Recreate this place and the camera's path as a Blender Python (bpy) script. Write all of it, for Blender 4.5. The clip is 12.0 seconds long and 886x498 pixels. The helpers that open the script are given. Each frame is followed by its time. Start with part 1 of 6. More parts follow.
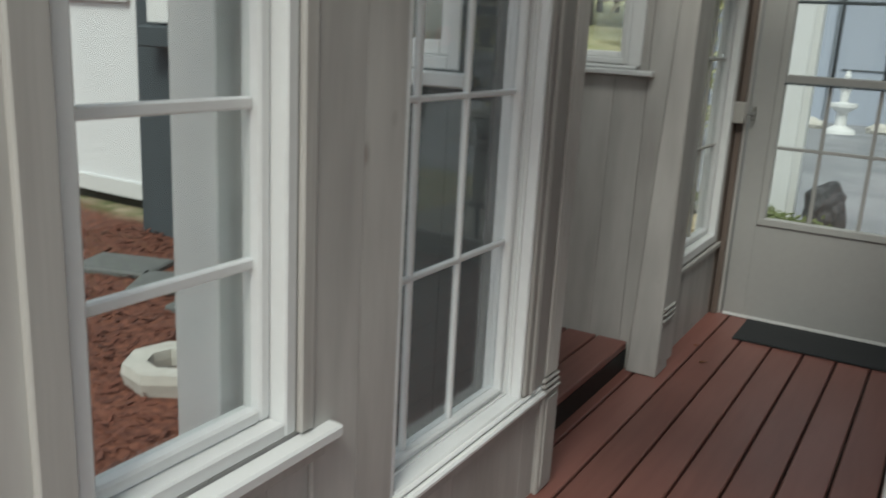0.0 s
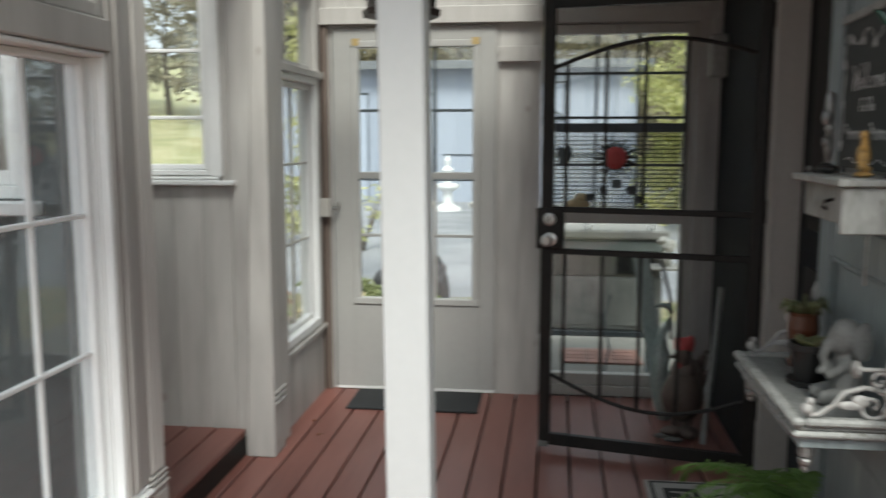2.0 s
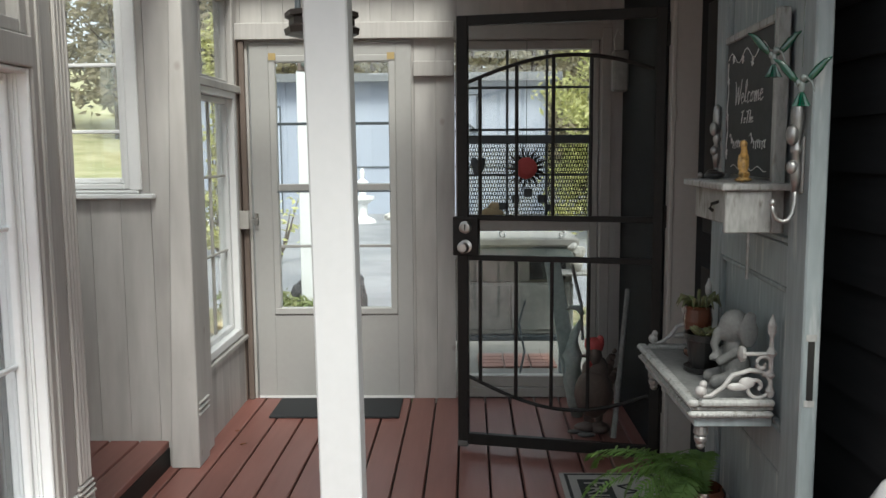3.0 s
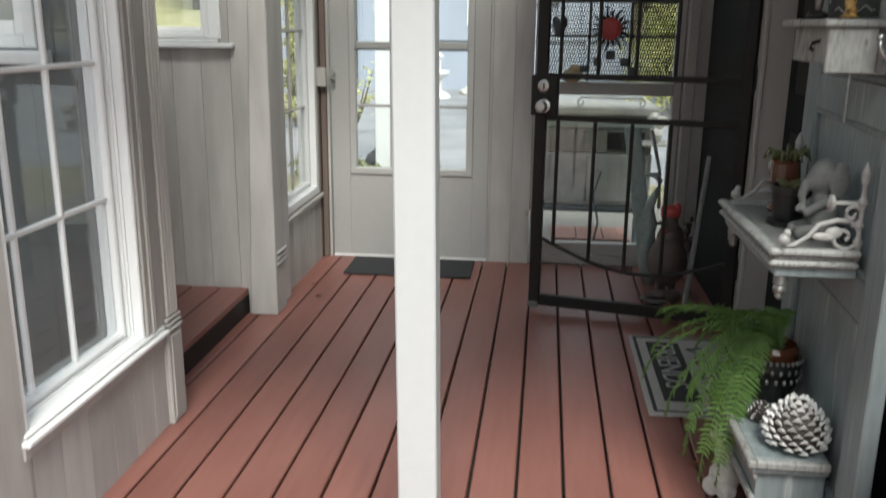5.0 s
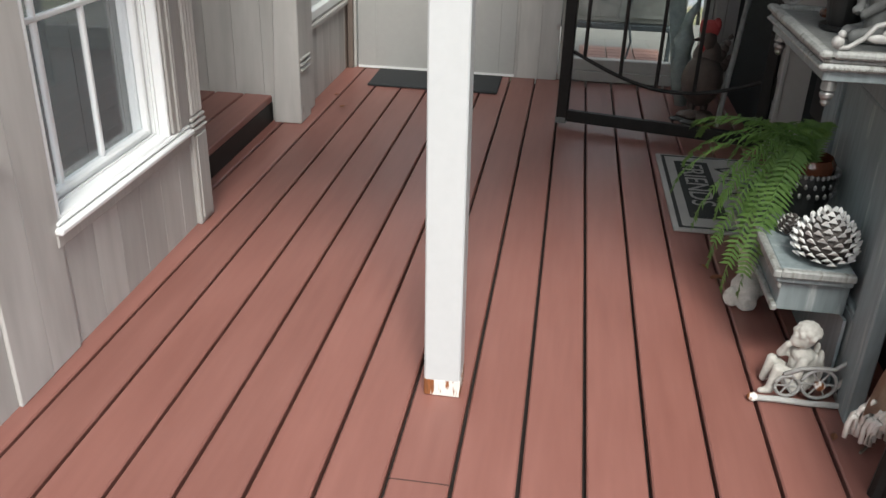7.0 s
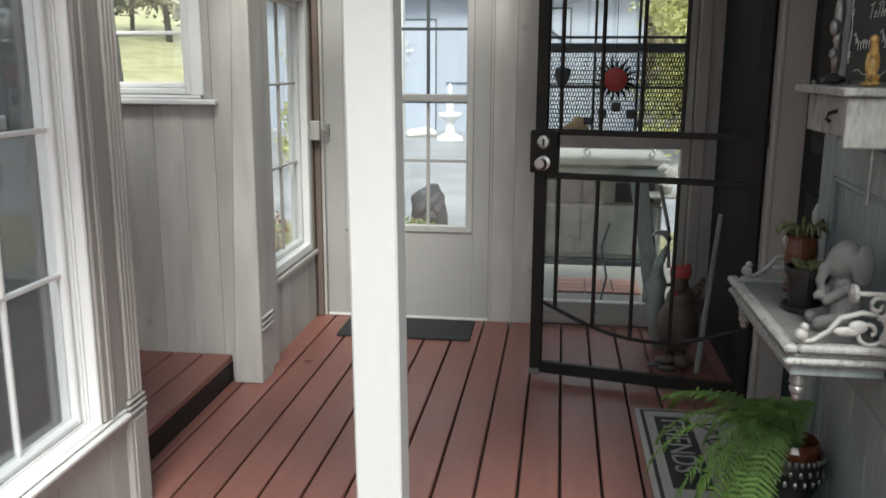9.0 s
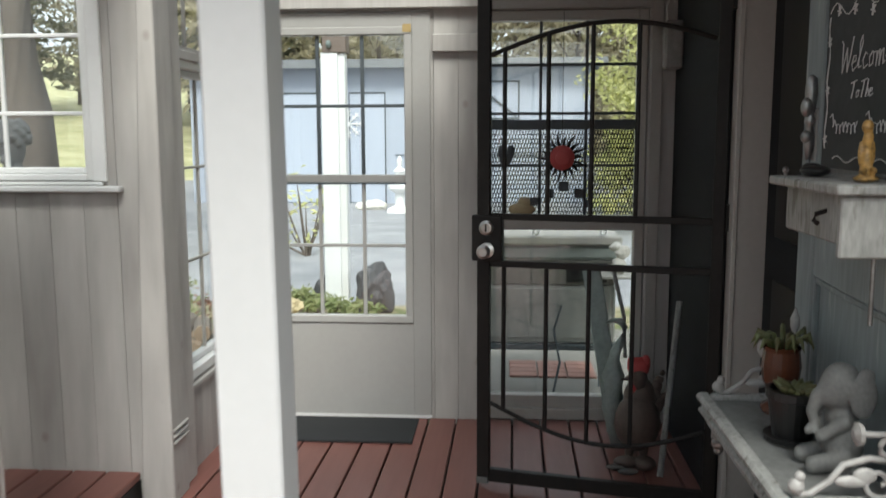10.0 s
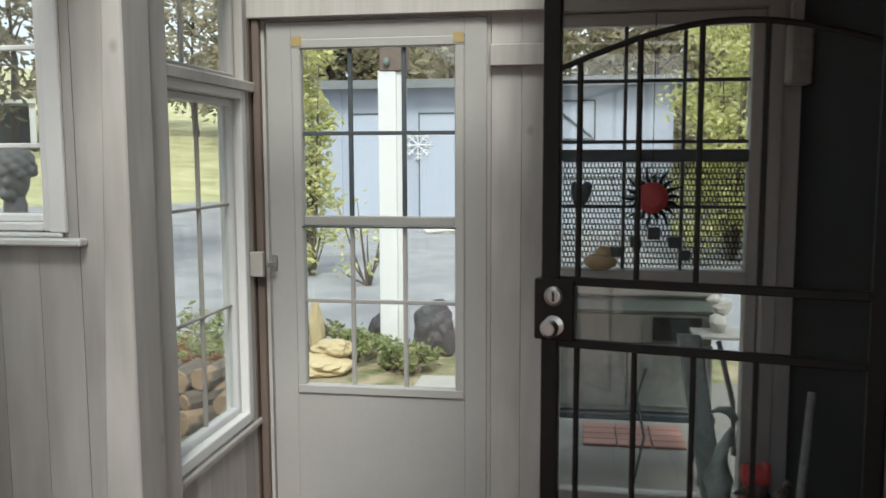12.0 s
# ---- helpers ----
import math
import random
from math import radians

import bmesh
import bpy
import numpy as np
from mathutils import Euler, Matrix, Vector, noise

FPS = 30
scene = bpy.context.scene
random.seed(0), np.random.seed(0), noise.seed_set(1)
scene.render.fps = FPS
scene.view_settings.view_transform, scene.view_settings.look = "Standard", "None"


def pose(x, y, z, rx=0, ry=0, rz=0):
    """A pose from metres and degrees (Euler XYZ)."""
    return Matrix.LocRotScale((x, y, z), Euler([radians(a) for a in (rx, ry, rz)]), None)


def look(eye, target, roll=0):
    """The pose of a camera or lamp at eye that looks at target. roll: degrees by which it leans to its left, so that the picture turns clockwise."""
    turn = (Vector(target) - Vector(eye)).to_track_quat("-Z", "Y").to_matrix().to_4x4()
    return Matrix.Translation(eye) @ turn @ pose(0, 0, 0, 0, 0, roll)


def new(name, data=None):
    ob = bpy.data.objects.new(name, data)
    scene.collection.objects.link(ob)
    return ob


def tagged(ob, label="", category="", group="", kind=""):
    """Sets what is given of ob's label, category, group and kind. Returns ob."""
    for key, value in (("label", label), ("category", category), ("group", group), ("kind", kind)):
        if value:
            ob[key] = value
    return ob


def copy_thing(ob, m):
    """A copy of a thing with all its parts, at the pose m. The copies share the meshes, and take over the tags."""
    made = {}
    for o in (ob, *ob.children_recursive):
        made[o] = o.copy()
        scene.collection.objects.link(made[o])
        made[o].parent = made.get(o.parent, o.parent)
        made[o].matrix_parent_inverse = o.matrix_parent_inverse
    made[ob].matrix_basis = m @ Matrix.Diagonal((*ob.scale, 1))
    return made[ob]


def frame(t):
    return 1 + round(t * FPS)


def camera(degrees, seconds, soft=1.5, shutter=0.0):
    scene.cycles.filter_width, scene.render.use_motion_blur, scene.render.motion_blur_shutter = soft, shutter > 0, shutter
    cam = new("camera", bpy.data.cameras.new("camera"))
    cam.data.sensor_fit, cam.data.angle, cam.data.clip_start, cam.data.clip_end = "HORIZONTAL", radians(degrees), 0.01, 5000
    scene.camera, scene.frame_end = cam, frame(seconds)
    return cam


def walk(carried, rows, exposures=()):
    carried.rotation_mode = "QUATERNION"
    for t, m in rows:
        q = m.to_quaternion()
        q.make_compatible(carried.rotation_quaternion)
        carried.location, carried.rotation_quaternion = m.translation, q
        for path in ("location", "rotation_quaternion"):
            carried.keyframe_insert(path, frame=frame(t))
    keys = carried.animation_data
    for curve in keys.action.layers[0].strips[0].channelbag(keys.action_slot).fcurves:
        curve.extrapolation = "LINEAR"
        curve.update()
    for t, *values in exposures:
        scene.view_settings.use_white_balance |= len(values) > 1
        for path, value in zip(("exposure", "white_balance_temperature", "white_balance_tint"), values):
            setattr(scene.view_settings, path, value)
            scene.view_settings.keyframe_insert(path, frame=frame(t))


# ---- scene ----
cam = camera(54.9, 12.0, shutter=0.5)
PATH = [
    (0, (0.188, 0.197, 1.388), (-0.79, 1.869, 0.889), 3.1),
    (0.5, (0.249, 0.162, 1.419), (-0.599, 1.927, 1.015), 1.8),
    (1, (0.38, 0.082, 1.434), (-0.333, 1.916, 1.077), 1.8),
    (1.5, (0.467, 0.011, 1.468), (-0.121, 1.897, 1.158), 1.3),
    (2, (0.505, -0.042, 1.466), (0.261, 1.925, 1.202), 0.0),
    (2.5, (0.494, -0.123, 1.458), (0.442, 1.861, 1.209), -0.3),
    (2.7, (0.499, -0.152, 1.464), (0.453, 1.832, 1.22), -0.4),
    (4.3, (0.486, -0.21, 1.438), (0.377, 1.776, 1.223), -0.4),
    (4.5, (0.485, -0.204, 1.413), (0.324, 1.765, 1.099), -0.0),
    (5, (0.485, -0.183, 1.358), (0.276, 1.74, 0.849), 0.6),
    (5.5, (0.476, -0.207, 1.308), (0.268, 1.667, 0.641), 1.6),
    (6, (0.469, -0.19, 1.283), (0.256, 1.646, 0.521), 1.8),
    (6.5, (0.453, -0.192, 1.26), (0.236, 1.604, 0.407), 2.3),
    (7, (0.459, -0.177, 1.278), (0.231, 1.602, 0.394), 1.9),
    (7.5, (0.478, -0.134, 1.324), (0.235, 1.684, 0.526), 0.9),
    (7.7, (0.485, -0.12, 1.337), (0.24, 1.73, 0.616), 0.4),
    (9.3, (0.558, 0.17, 1.427), (0.316, 2.116, 1.038), 0.1),
    (9.5, (0.547, 0.248, 1.432), (0.343, 2.204, 1.066), 0.2),
    (10, (0.588, 0.441, 1.454), (0.441, 2.418, 1.191), -0.2),
    (10.5, (0.651, 0.654, 1.466), (0.488, 2.634, 1.236), -1.0),
    (11, (0.705, 0.859, 1.483), (0.463, 2.832, 1.27), -0.5),
    (11.5, (0.654, 1.048, 1.487), (0.379, 3.016, 1.262), -0.0),
    (12, (0.587, 1.27, 1.511), (0.269, 3.232, 1.293), -0.2),
]
walk(cam, [(t, look(eye, target, roll)) for t, eye, target, roll in PATH], exposures=[(0, -0.2, 6310, 1), (1.5, 0.36, 6310, 2), (2.5, 0.76, 6320, 5), (5.5, 0.74, 6340, 5), (6.5, 0.76, 6310, 6), (7.5, 0.8, 6310, 6), (9.5, 0.84, 6320, 5), (10.5, 0.74, 6320, 5), (11.5, 0.61, 6320, 5), (12, 0.6, 6320, 5)])

# ---- world and light ----
world = bpy.data.worlds.new("overcast")
scene.world = world
world.use_nodes = True
wn = world.node_tree.nodes
sky = wn.new("ShaderNodeTexSky")
sky.sky_type, sky.sun_disc, sky.sun_elevation, sky.sun_rotation = "NISHITA", False, radians(51), radians(168)
sky.air_density, sky.dust_density = 1.0, 4.0
wn["Background"].inputs["Strength"].default_value = 0.15
mixw = wn.new("ShaderNodeMixRGB")
mixw.inputs["Fac"].default_value = 0.72
mixw.inputs["Color2"].default_value = (7.0, 7.2, 7.6, 1)
world.node_tree.links.new(sky.outputs[0], mixw.inputs["Color1"])
world.node_tree.links.new(mixw.outputs[0], wn["Background"].inputs["Color"])
sun = new("sun", bpy.data.lights.new("sun", "SUN"))
sun.data.energy, sun.data.angle, sun.data.color = 2.9, radians(20), (1.0, 0.96, 0.9)
sun.matrix_world = look((1.5, -7, 9), (0, 0, 0))


# ---- materials ----
def material(name, base, rough=0.6, metal=0.0, second=None, amount=0.35, scale=(6, 6, 6), detail=(40, 40, 40), bump=0.15, spec=0.5, knots=0.0, shift=True, fleck=None, edge=(0.45, 0.7), knot_tone=(0.16, 0.12, 0.1), knot_size=0.135):
    """Base colour with broad and fine variation, optional knots and worn flecks."""
    m = bpy.data.materials.new(name)
    m.use_nodes = True
    nt = m.node_tree
    n, l = nt.nodes, nt.links
    p = n["Principled BSDF"]
    p.inputs["Roughness"].default_value, p.inputs["Metallic"].default_value = rough, metal
    p.inputs["Specular IOR Level"].default_value = spec
    second = second or tuple(c * 0.72 for c in base)
    co = n.new("ShaderNodeTexCoord")
    src = co.outputs["Object"]
    if shift:
        info, mul, add = n.new("ShaderNodeObjectInfo"), n.new("ShaderNodeVectorMath"), n.new("ShaderNodeVectorMath")
        mul.operation = "SCALE"
        mul.inputs[0].default_value = (13, 17, 7)
        l.new(info.outputs["Random"], mul.inputs["Scale"])
        l.new(src, add.inputs[0])
        l.new(mul.outputs[0], add.inputs[1])
        src = add.outputs[0]

    def tex(sc, det):
        mp, nz = n.new("ShaderNodeMapping"), n.new("ShaderNodeTexNoise")
        mp.inputs["Scale"].default_value = sc
        nz.inputs["Scale"].default_value, nz.inputs["Detail"].default_value = 1.0, det
        l.new(src, mp.inputs["Vector"])
        l.new(mp.outputs[0], nz.inputs["Vector"])
        return nz.outputs["Fac"]

    broad, fine = tex(scale, 3), tex(detail, 4)
    mixf = n.new("ShaderNodeMath")
    mixf.operation = "MULTIPLY_ADD"
    l.new(fine, mixf.inputs[0])
    mixf.inputs[1].default_value = 0.5
    half = n.new("ShaderNodeMath")
    half.operation = "MULTIPLY"
    l.new(broad, half.inputs[0])
    half.inputs[1].default_value = 0.5
    l.new(half.outputs[0], mixf.inputs[2])
    ramp = n.new("ShaderNodeMapRange")
    ramp.inputs["From Min"].default_value, ramp.inputs["From Max"].default_value = 0.32, 0.68
    ramp.inputs["To Max"].default_value = amount * 2
    l.new(mixf.outputs[0], ramp.inputs["Value"])
    mix = n.new("ShaderNodeMixRGB")
    mix.inputs["Color1"].default_value, mix.inputs["Color2"].default_value = (*base, 1), (*second, 1)
    l.new(ramp.outputs[0], mix.inputs["Fac"])
    col = mix.outputs[0]
    if shift:
        hsv, vr = n.new("ShaderNodeHueSaturation"), n.new("ShaderNodeMapRange")
        vr.inputs["To Min"].default_value, vr.inputs["To Max"].default_value = 0.9, 1.08
        l.new(info.outputs["Random"], vr.inputs["Value"])
        l.new(vr.outputs[0], hsv.inputs["Value"])
        l.new(col, hsv.inputs["Color"])
        col = hsv.outputs[0]
    if knots:
        mp, vo, kr = n.new("ShaderNodeMapping"), n.new("ShaderNodeTexVoronoi"), n.new("ShaderNodeMapRange")
        mp.inputs["Scale"].default_value = (knots, knots, knots * 0.72)
        vo.inputs["Scale"].default_value = 1.0
        kr.inputs["From Min"].default_value, kr.inputs["From Max"].default_value = 0.05, knot_size
        kr.inputs["To Min"].default_value, kr.inputs["To Max"].default_value = 0.5, 0.0
        l.new(src, mp.inputs["Vector"])
        l.new(mp.outputs[0], vo.inputs["Vector"])
        l.new(vo.outputs["Distance"], kr.inputs["Value"])
        km = n.new("ShaderNodeMixRGB")
        km.inputs["Color2"].default_value = (*knot_tone, 1)
        l.new(kr.outputs[0], km.inputs["Fac"])
        l.new(col, km.inputs["Color1"])
        col = km.outputs[0]
    if fleck:
        fr, fm = n.new("ShaderNodeMapRange"), n.new("ShaderNodeMixRGB")
        fr.inputs["From Min"].default_value, fr.inputs["From Max"].default_value = edge
        l.new(tex(tuple(c * 0.45 for c in detail), 5), fr.inputs["Value"])
        l.new(fr.outputs[0], fm.inputs["Fac"])
        l.new(col, fm.inputs["Color1"])
        fm.inputs["Color2"].default_value = (*fleck, 1)
        col = fm.outputs[0]
    l.new(col, p.inputs["Base Color"])
    if bump:
        b = n.new("ShaderNodeBump")
        b.inputs["Strength"].default_value, b.inputs["Distance"].default_value = bump, 0.004
        l.new(mixf.outputs[0], b.inputs["Height"])
        l.new(b.outputs[0], p.inputs["Normal"])
    return m


def translucent(m, share=0.45):
    """Lets part of the light through thin leaves."""
    n, l = m.node_tree.nodes, m.node_tree.links
    p, tl, mx = n["Principled BSDF"], n.new("ShaderNodeBsdfTranslucent"), n.new("ShaderNodeMixShader")
    l.new(p.inputs["Base Color"].links[0].from_socket, tl.inputs["Color"])
    mx.inputs[0].default_value = share
    l.new(p.outputs[0], mx.inputs[1])
    l.new(tl.outputs[0], mx.inputs[2])
    l.new(mx.outputs[0], n["Material Output"].inputs["Surface"])


def glass_material(name, tint, rough=0.0, mirror=0.06):
    m = bpy.data.materials.new(name)
    m.use_nodes = True
    n, l = m.node_tree.nodes, m.node_tree.links
    n.remove(n["Principled BSDF"])
    tr, gl, mx = n.new("ShaderNodeBsdfTransparent"), n.new("ShaderNodeBsdfGlossy"), n.new("ShaderNodeMixShader")
    lw, pw, fr = n.new("ShaderNodeLayerWeight"), n.new("ShaderNodeMath"), n.new("ShaderNodeMapRange")
    pw.operation, pw.inputs[1].default_value = "POWER", 5.0
    l.new(lw.outputs["Facing"], pw.inputs[0])
    l.new(pw.outputs[0], fr.inputs["Value"])
    fr.inputs["To Min"].default_value, fr.inputs["To Max"].default_value = mirror, 0.8
    tr.inputs["Color"].default_value = (*tint, 1)
    gl.inputs["Roughness"].default_value = rough
    l.new(fr.outputs[0], mx.inputs[0])
    l.new(tr.outputs[0], mx.inputs[1])
    l.new(gl.outputs[0], mx.inputs[2])
    l.new(mx.outputs[0], n["Material Output"].inputs["Surface"])
    return m


def hazy_glass(name, tint, mirror, haze):
    """Window glass with a pale milky haze painted in as a thin diffuse film."""
    m = glass_material(name, tint, 0.02, mirror)
    n, l = m.node_tree.nodes, m.node_tree.links
    out = n["Material Output"]
    clear = out.inputs["Surface"].links[0].from_socket
    df, tl, half, mx = n.new("ShaderNodeBsdfDiffuse"), n.new("ShaderNodeBsdfTranslucent"), n.new("ShaderNodeMixShader"), n.new("ShaderNodeMixShader")
    nz, rg = n.new("ShaderNodeTexNoise"), n.new("ShaderNodeMapRange")
    nz.inputs["Scale"].default_value, nz.inputs["Detail"].default_value = 3.0, 4.0
    rg.inputs["To Min"].default_value, rg.inputs["To Max"].default_value = haze * 0.6, haze * 1.4
    l.new(nz.outputs["Fac"], rg.inputs["Value"])
    for b in (df, tl):
        b.inputs["Color"].default_value = (0.74, 0.76, 0.76, 1)
    l.new(df.outputs[0], half.inputs[1])
    l.new(tl.outputs[0], half.inputs[2])
    l.new(rg.outputs[0], mx.inputs[0])
    l.new(clear, mx.inputs[1])
    l.new(half.outputs[0], mx.inputs[2])
    l.new(mx.outputs[0], out.inputs["Surface"])
    return m


def screen_material(name, wire, cover, cell=0.0):
    """Fine woven wire: partly see-through; with a cell size, visible rows of openings."""
    m = bpy.data.materials.new(name)
    m.use_nodes = True
    n, l = m.node_tree.nodes, m.node_tree.links
    p = n["Principled BSDF"]
    p.inputs["Base Color"].default_value, p.inputs["Roughness"].default_value = (*wire, 1), 0.9
    p.inputs["Specular IOR Level"].default_value = 0.05
    tr, mx = n.new("ShaderNodeBsdfTransparent"), n.new("ShaderNodeMixShader")
    mx.inputs[0].default_value = cover
    if cell:
        co, mp, bk, rg = n.new("ShaderNodeTexCoord"), n.new("ShaderNodeMapping"), n.new("ShaderNodeTexBrick"), n.new("ShaderNodeMapRange")
        mp.inputs["Rotation"].default_value = (radians(90), 0, 0)
        bk.inputs["Scale"].default_value = 1 / cell
        bk.inputs["Color1"].default_value = bk.inputs["Color2"].default_value = (0, 0, 0, 1)
        bk.inputs["Mortar"].default_value = (1, 1, 1, 1)
        bk.inputs["Mortar Size"].default_value, bk.inputs["Brick Width"].default_value, bk.inputs["Row Height"].default_value = 0.16, 0.62, 0.95
        rg.inputs["To Min"].default_value, rg.inputs["To Max"].default_value = 0.1, 0.85
        l.new(co.outputs["Object"], mp.inputs["Vector"])
        l.new(mp.outputs[0], bk.inputs["Vector"])
        l.new(bk.outputs["Color"], rg.inputs["Value"])
        l.new(rg.outputs[0], mx.inputs[0])
    l.new(tr.outputs[0], mx.inputs[1])
    l.new(p.outputs[0], mx.inputs[2])
    l.new(mx.outputs[0], n["Material Output"].inputs["Surface"])
    return m


DECK = material("deck_stain", (0.226, 0.099, 0.081), 0.42, spec=0.45, second=(0.168, 0.066, 0.052), scale=(5, 1.6, 5), detail=(34, 3, 34), bump=0.12, amount=0.42, knots=2.0, knot_tone=(0.15, 0.062, 0.05), knot_size=0.11)
# near-black puts the shade between and under the boards into the colour
GAP = material("deck_shadow_gap", (0.02, 0.014, 0.012), 0.9, bump=0)
WOOD = material("whitewashed_pine", (0.5, 0.485, 0.46), 0.6, second=(0.29, 0.272, 0.255), scale=(4.2, 4.2, 1.6), detail=(15, 15, 2.4), amount=0.4, bump=0.12, knots=4.6, knot_size=0.1, knot_tone=(0.2, 0.15, 0.125))
TRIM = material("whitewashed_trim", (0.46, 0.445, 0.42), 0.55, second=(0.34, 0.32, 0.3), scale=(12, 12, 0.9), detail=(90, 90, 4), amount=0.4, bump=0.15)
BROWN = material("brown_jamb_wood", (0.165, 0.132, 0.112), 0.6, second=(0.13, 0.09, 0.07), scale=(12, 12, 1), detail=(90, 90, 4))
VINYL = material("white_vinyl", (0.72, 0.725, 0.72), 0.35, second=(0.63, 0.635, 0.63), amount=0.2, bump=0.03)
WHITE = material("white_painted_wood", (0.44, 0.45, 0.455), 0.45, second=(0.385, 0.395, 0.4), amount=0.25, scale=(5, 5, 1.5), bump=0.04)
DOOR = material("grey_storm_door_paint", (0.36, 0.355, 0.34), 0.4, second=(0.315, 0.31, 0.295), amount=0.25, scale=(3, 3, 2), bump=0.03)
CASING = material("warm_grey_door_casing", (0.4, 0.385, 0.355), 0.5, second=(0.34, 0.325, 0.3), scale=(6, 6, 1), bump=0.05)
BLACK = material("black_gate_paint", (0.011, 0.0105, 0.01), 0.5, spec=0.25, second=(0.02, 0.018, 0.016), bump=0.05)
SIDING = material("charcoal_lap_siding", (0.015, 0.0165, 0.018), 0.75, spec=0.14, second=(0.025, 0.0275, 0.03), scale=(4, 1, 8), detail=(40, 5, 60), bump=0.2)
DARKSID = material("dark_green_grey_siding", (0.045, 0.054, 0.053), 0.6, second=(0.028, 0.034, 0.034), scale=(6, 6, 0.8), bump=0.15)
OLDBLUE = material("worn_blue_grey_paint", (0.225, 0.262, 0.268), 0.5, second=(0.13, 0.156, 0.162), scale=(4, 4, 2.5), detail=(60, 60, 9), amount=0.5, bump=0.25, fleck=(0.36, 0.38, 0.375), edge=(0.6, 0.74))
OLDWHITE = material("distressed_white_paint", (0.33, 0.335, 0.32), 0.6, second=(0.16, 0.165, 0.158), scale=(14, 14, 6), detail=(110, 110, 30), amount=0.5, bump=0.2, fleck=(0.13, 0.125, 0.11), edge=(0.56, 0.68))
TRAY = material("worn_grey_tray_paint", (0.19, 0.195, 0.19), 0.55, second=(0.11, 0.113, 0.11), scale=(10, 10, 10), detail=(60, 60, 20), amount=0.5, bump=0.2)
RUBBER = material("black_ribbed_rubber", (0.02, 0.022, 0.024), 0.8, bump=0.3, detail=(200, 200, 200))
STEEL = material("brushed_nickel", (0.55, 0.54, 0.52), 0.3, 1.0, bump=0.05)
PEWTER = material("antique_silver_metal", (0.34, 0.34, 0.33), 0.38, 0.8, second=(0.14, 0.14, 0.14), amount=0.4, bump=0.1, detail=(60, 60, 60))
WHITEIRON = material("whitewashed_iron", (0.4, 0.4, 0.385), 0.55, 0.1, second=(0.22, 0.21, 0.2), amount=0.45, detail=(60, 60, 60), bump=0.2)
RUST = material("rusted_steel", (0.3, 0.1, 0.025), 0.8, second=(0.1, 0.035, 0.012), amount=0.5, scale=(40, 40, 14), detail=(120, 120, 30), bump=0.4, fleck=(0.62, 0.6, 0.56), edge=(0.5, 0.54))
SLATE = material("chalkboard_black", (0.02, 0.024, 0.023), 0.8, second=(0.05, 0.055, 0.055), amount=0.3, bump=0.05)
CHALK = material("white_chalk", (0.55, 0.55, 0.54), 0.9, bump=0)
TERRA = material("glazed_brown_pottery", (0.11, 0.034, 0.016), 0.2, second=(0.055, 0.022, 0.011), bump=0.05)
PLASTIC = material("black_plastic_pot", (0.012, 0.012, 0.012), 0.35, bump=0.03)
SOIL = material("potting_soil", (0.035, 0.025, 0.018), 0.95, bump=0.5, detail=(150, 150, 150))
FERN = material("fern_green", (0.16, 0.28, 0.07), 0.45, second=(0.08, 0.16, 0.04), scale=(20, 20, 20), bump=0, amount=0.4)
SUCC = material("succulent_green", (0.085, 0.12, 0.04), 0.5, second=(0.12, 0.075, 0.04), bump=0)
STONE = material("white_weathered_cast_stone", (0.62, 0.6, 0.55), 0.8, second=(0.42, 0.4, 0.36), scale=(18, 18, 18), detail=(120, 120, 120), amount=0.45, bump=0.4)
GREYSTONE = material("grey_cast_stone", (0.15, 0.153, 0.147), 0.7, second=(0.08, 0.082, 0.079), scale=(18, 18, 18), detail=(120, 120, 120), amount=0.4, bump=0.3)
CONE = material("dark_pinecone", (0.06, 0.05, 0.045), 0.7, bump=0.2)
CONEWHITE = material("white_frosted_cone_tip", (0.68, 0.68, 0.66), 0.8, bump=0.1)
ORANGE = material("orange_painted_resin", (0.5, 0.29, 0.08), 0.4, second=(0.06, 0.045, 0.02), amount=0.5, scale=(30, 30, 70), detail=(60, 60, 160), bump=0.05)
GREENGLASS = material("green_glass", (0.003, 0.052, 0.028), 0.08, spec=0.6, bump=0)
CLEARGLASS = material("clear_acrylic", (0.16, 0.19, 0.18), 0.08, bump=0)
RED = material("red_painted_comb", (0.46, 0.06, 0.06), 0.5, bump=0.1)
ROOST = material("rust_brown_painted_metal", (0.15, 0.11, 0.09), 0.55, second=(0.06, 0.05, 0.045), bump=0.2)
HERON = material("verdigris_metal", (0.4, 0.47, 0.44), 0.55, 0.2, second=(0.2, 0.26, 0.25), bump=0.1)
CLOTH = material("beige_throw_fabric", (0.4, 0.29, 0.21), 0.9, second=(0.3, 0.21, 0.15), detail=(160, 160, 160), bump=0.3)
FRINGE = material("white_cotton_fringe", (0.72, 0.69, 0.64), 0.95, detail=(200, 200, 200), bump=0.3)
CUSHION = material("grey_cushion_fabric", (0.36, 0.36, 0.365), 0.9, detail=(250, 250, 250), bump=0.2)
MATGREY = material("pale_grey_coir", (0.36, 0.35, 0.33), 0.95, second=(0.27, 0.26, 0.25), detail=(250, 250, 250), bump=0.5)
MATBLACK = material("dark_printed_coir", (0.035, 0.037, 0.036), 0.95, detail=(250, 250, 250), bump=0.5)
CEIL = material("ceiling_board_paint", (0.42, 0.39, 0.355), 0.6, scale=(8, 0.8, 8), detail=(60, 3, 60), bump=0.1)
TAPE = material("yellow_tape", (0.42, 0.31, 0.13), 0.6, bump=0)
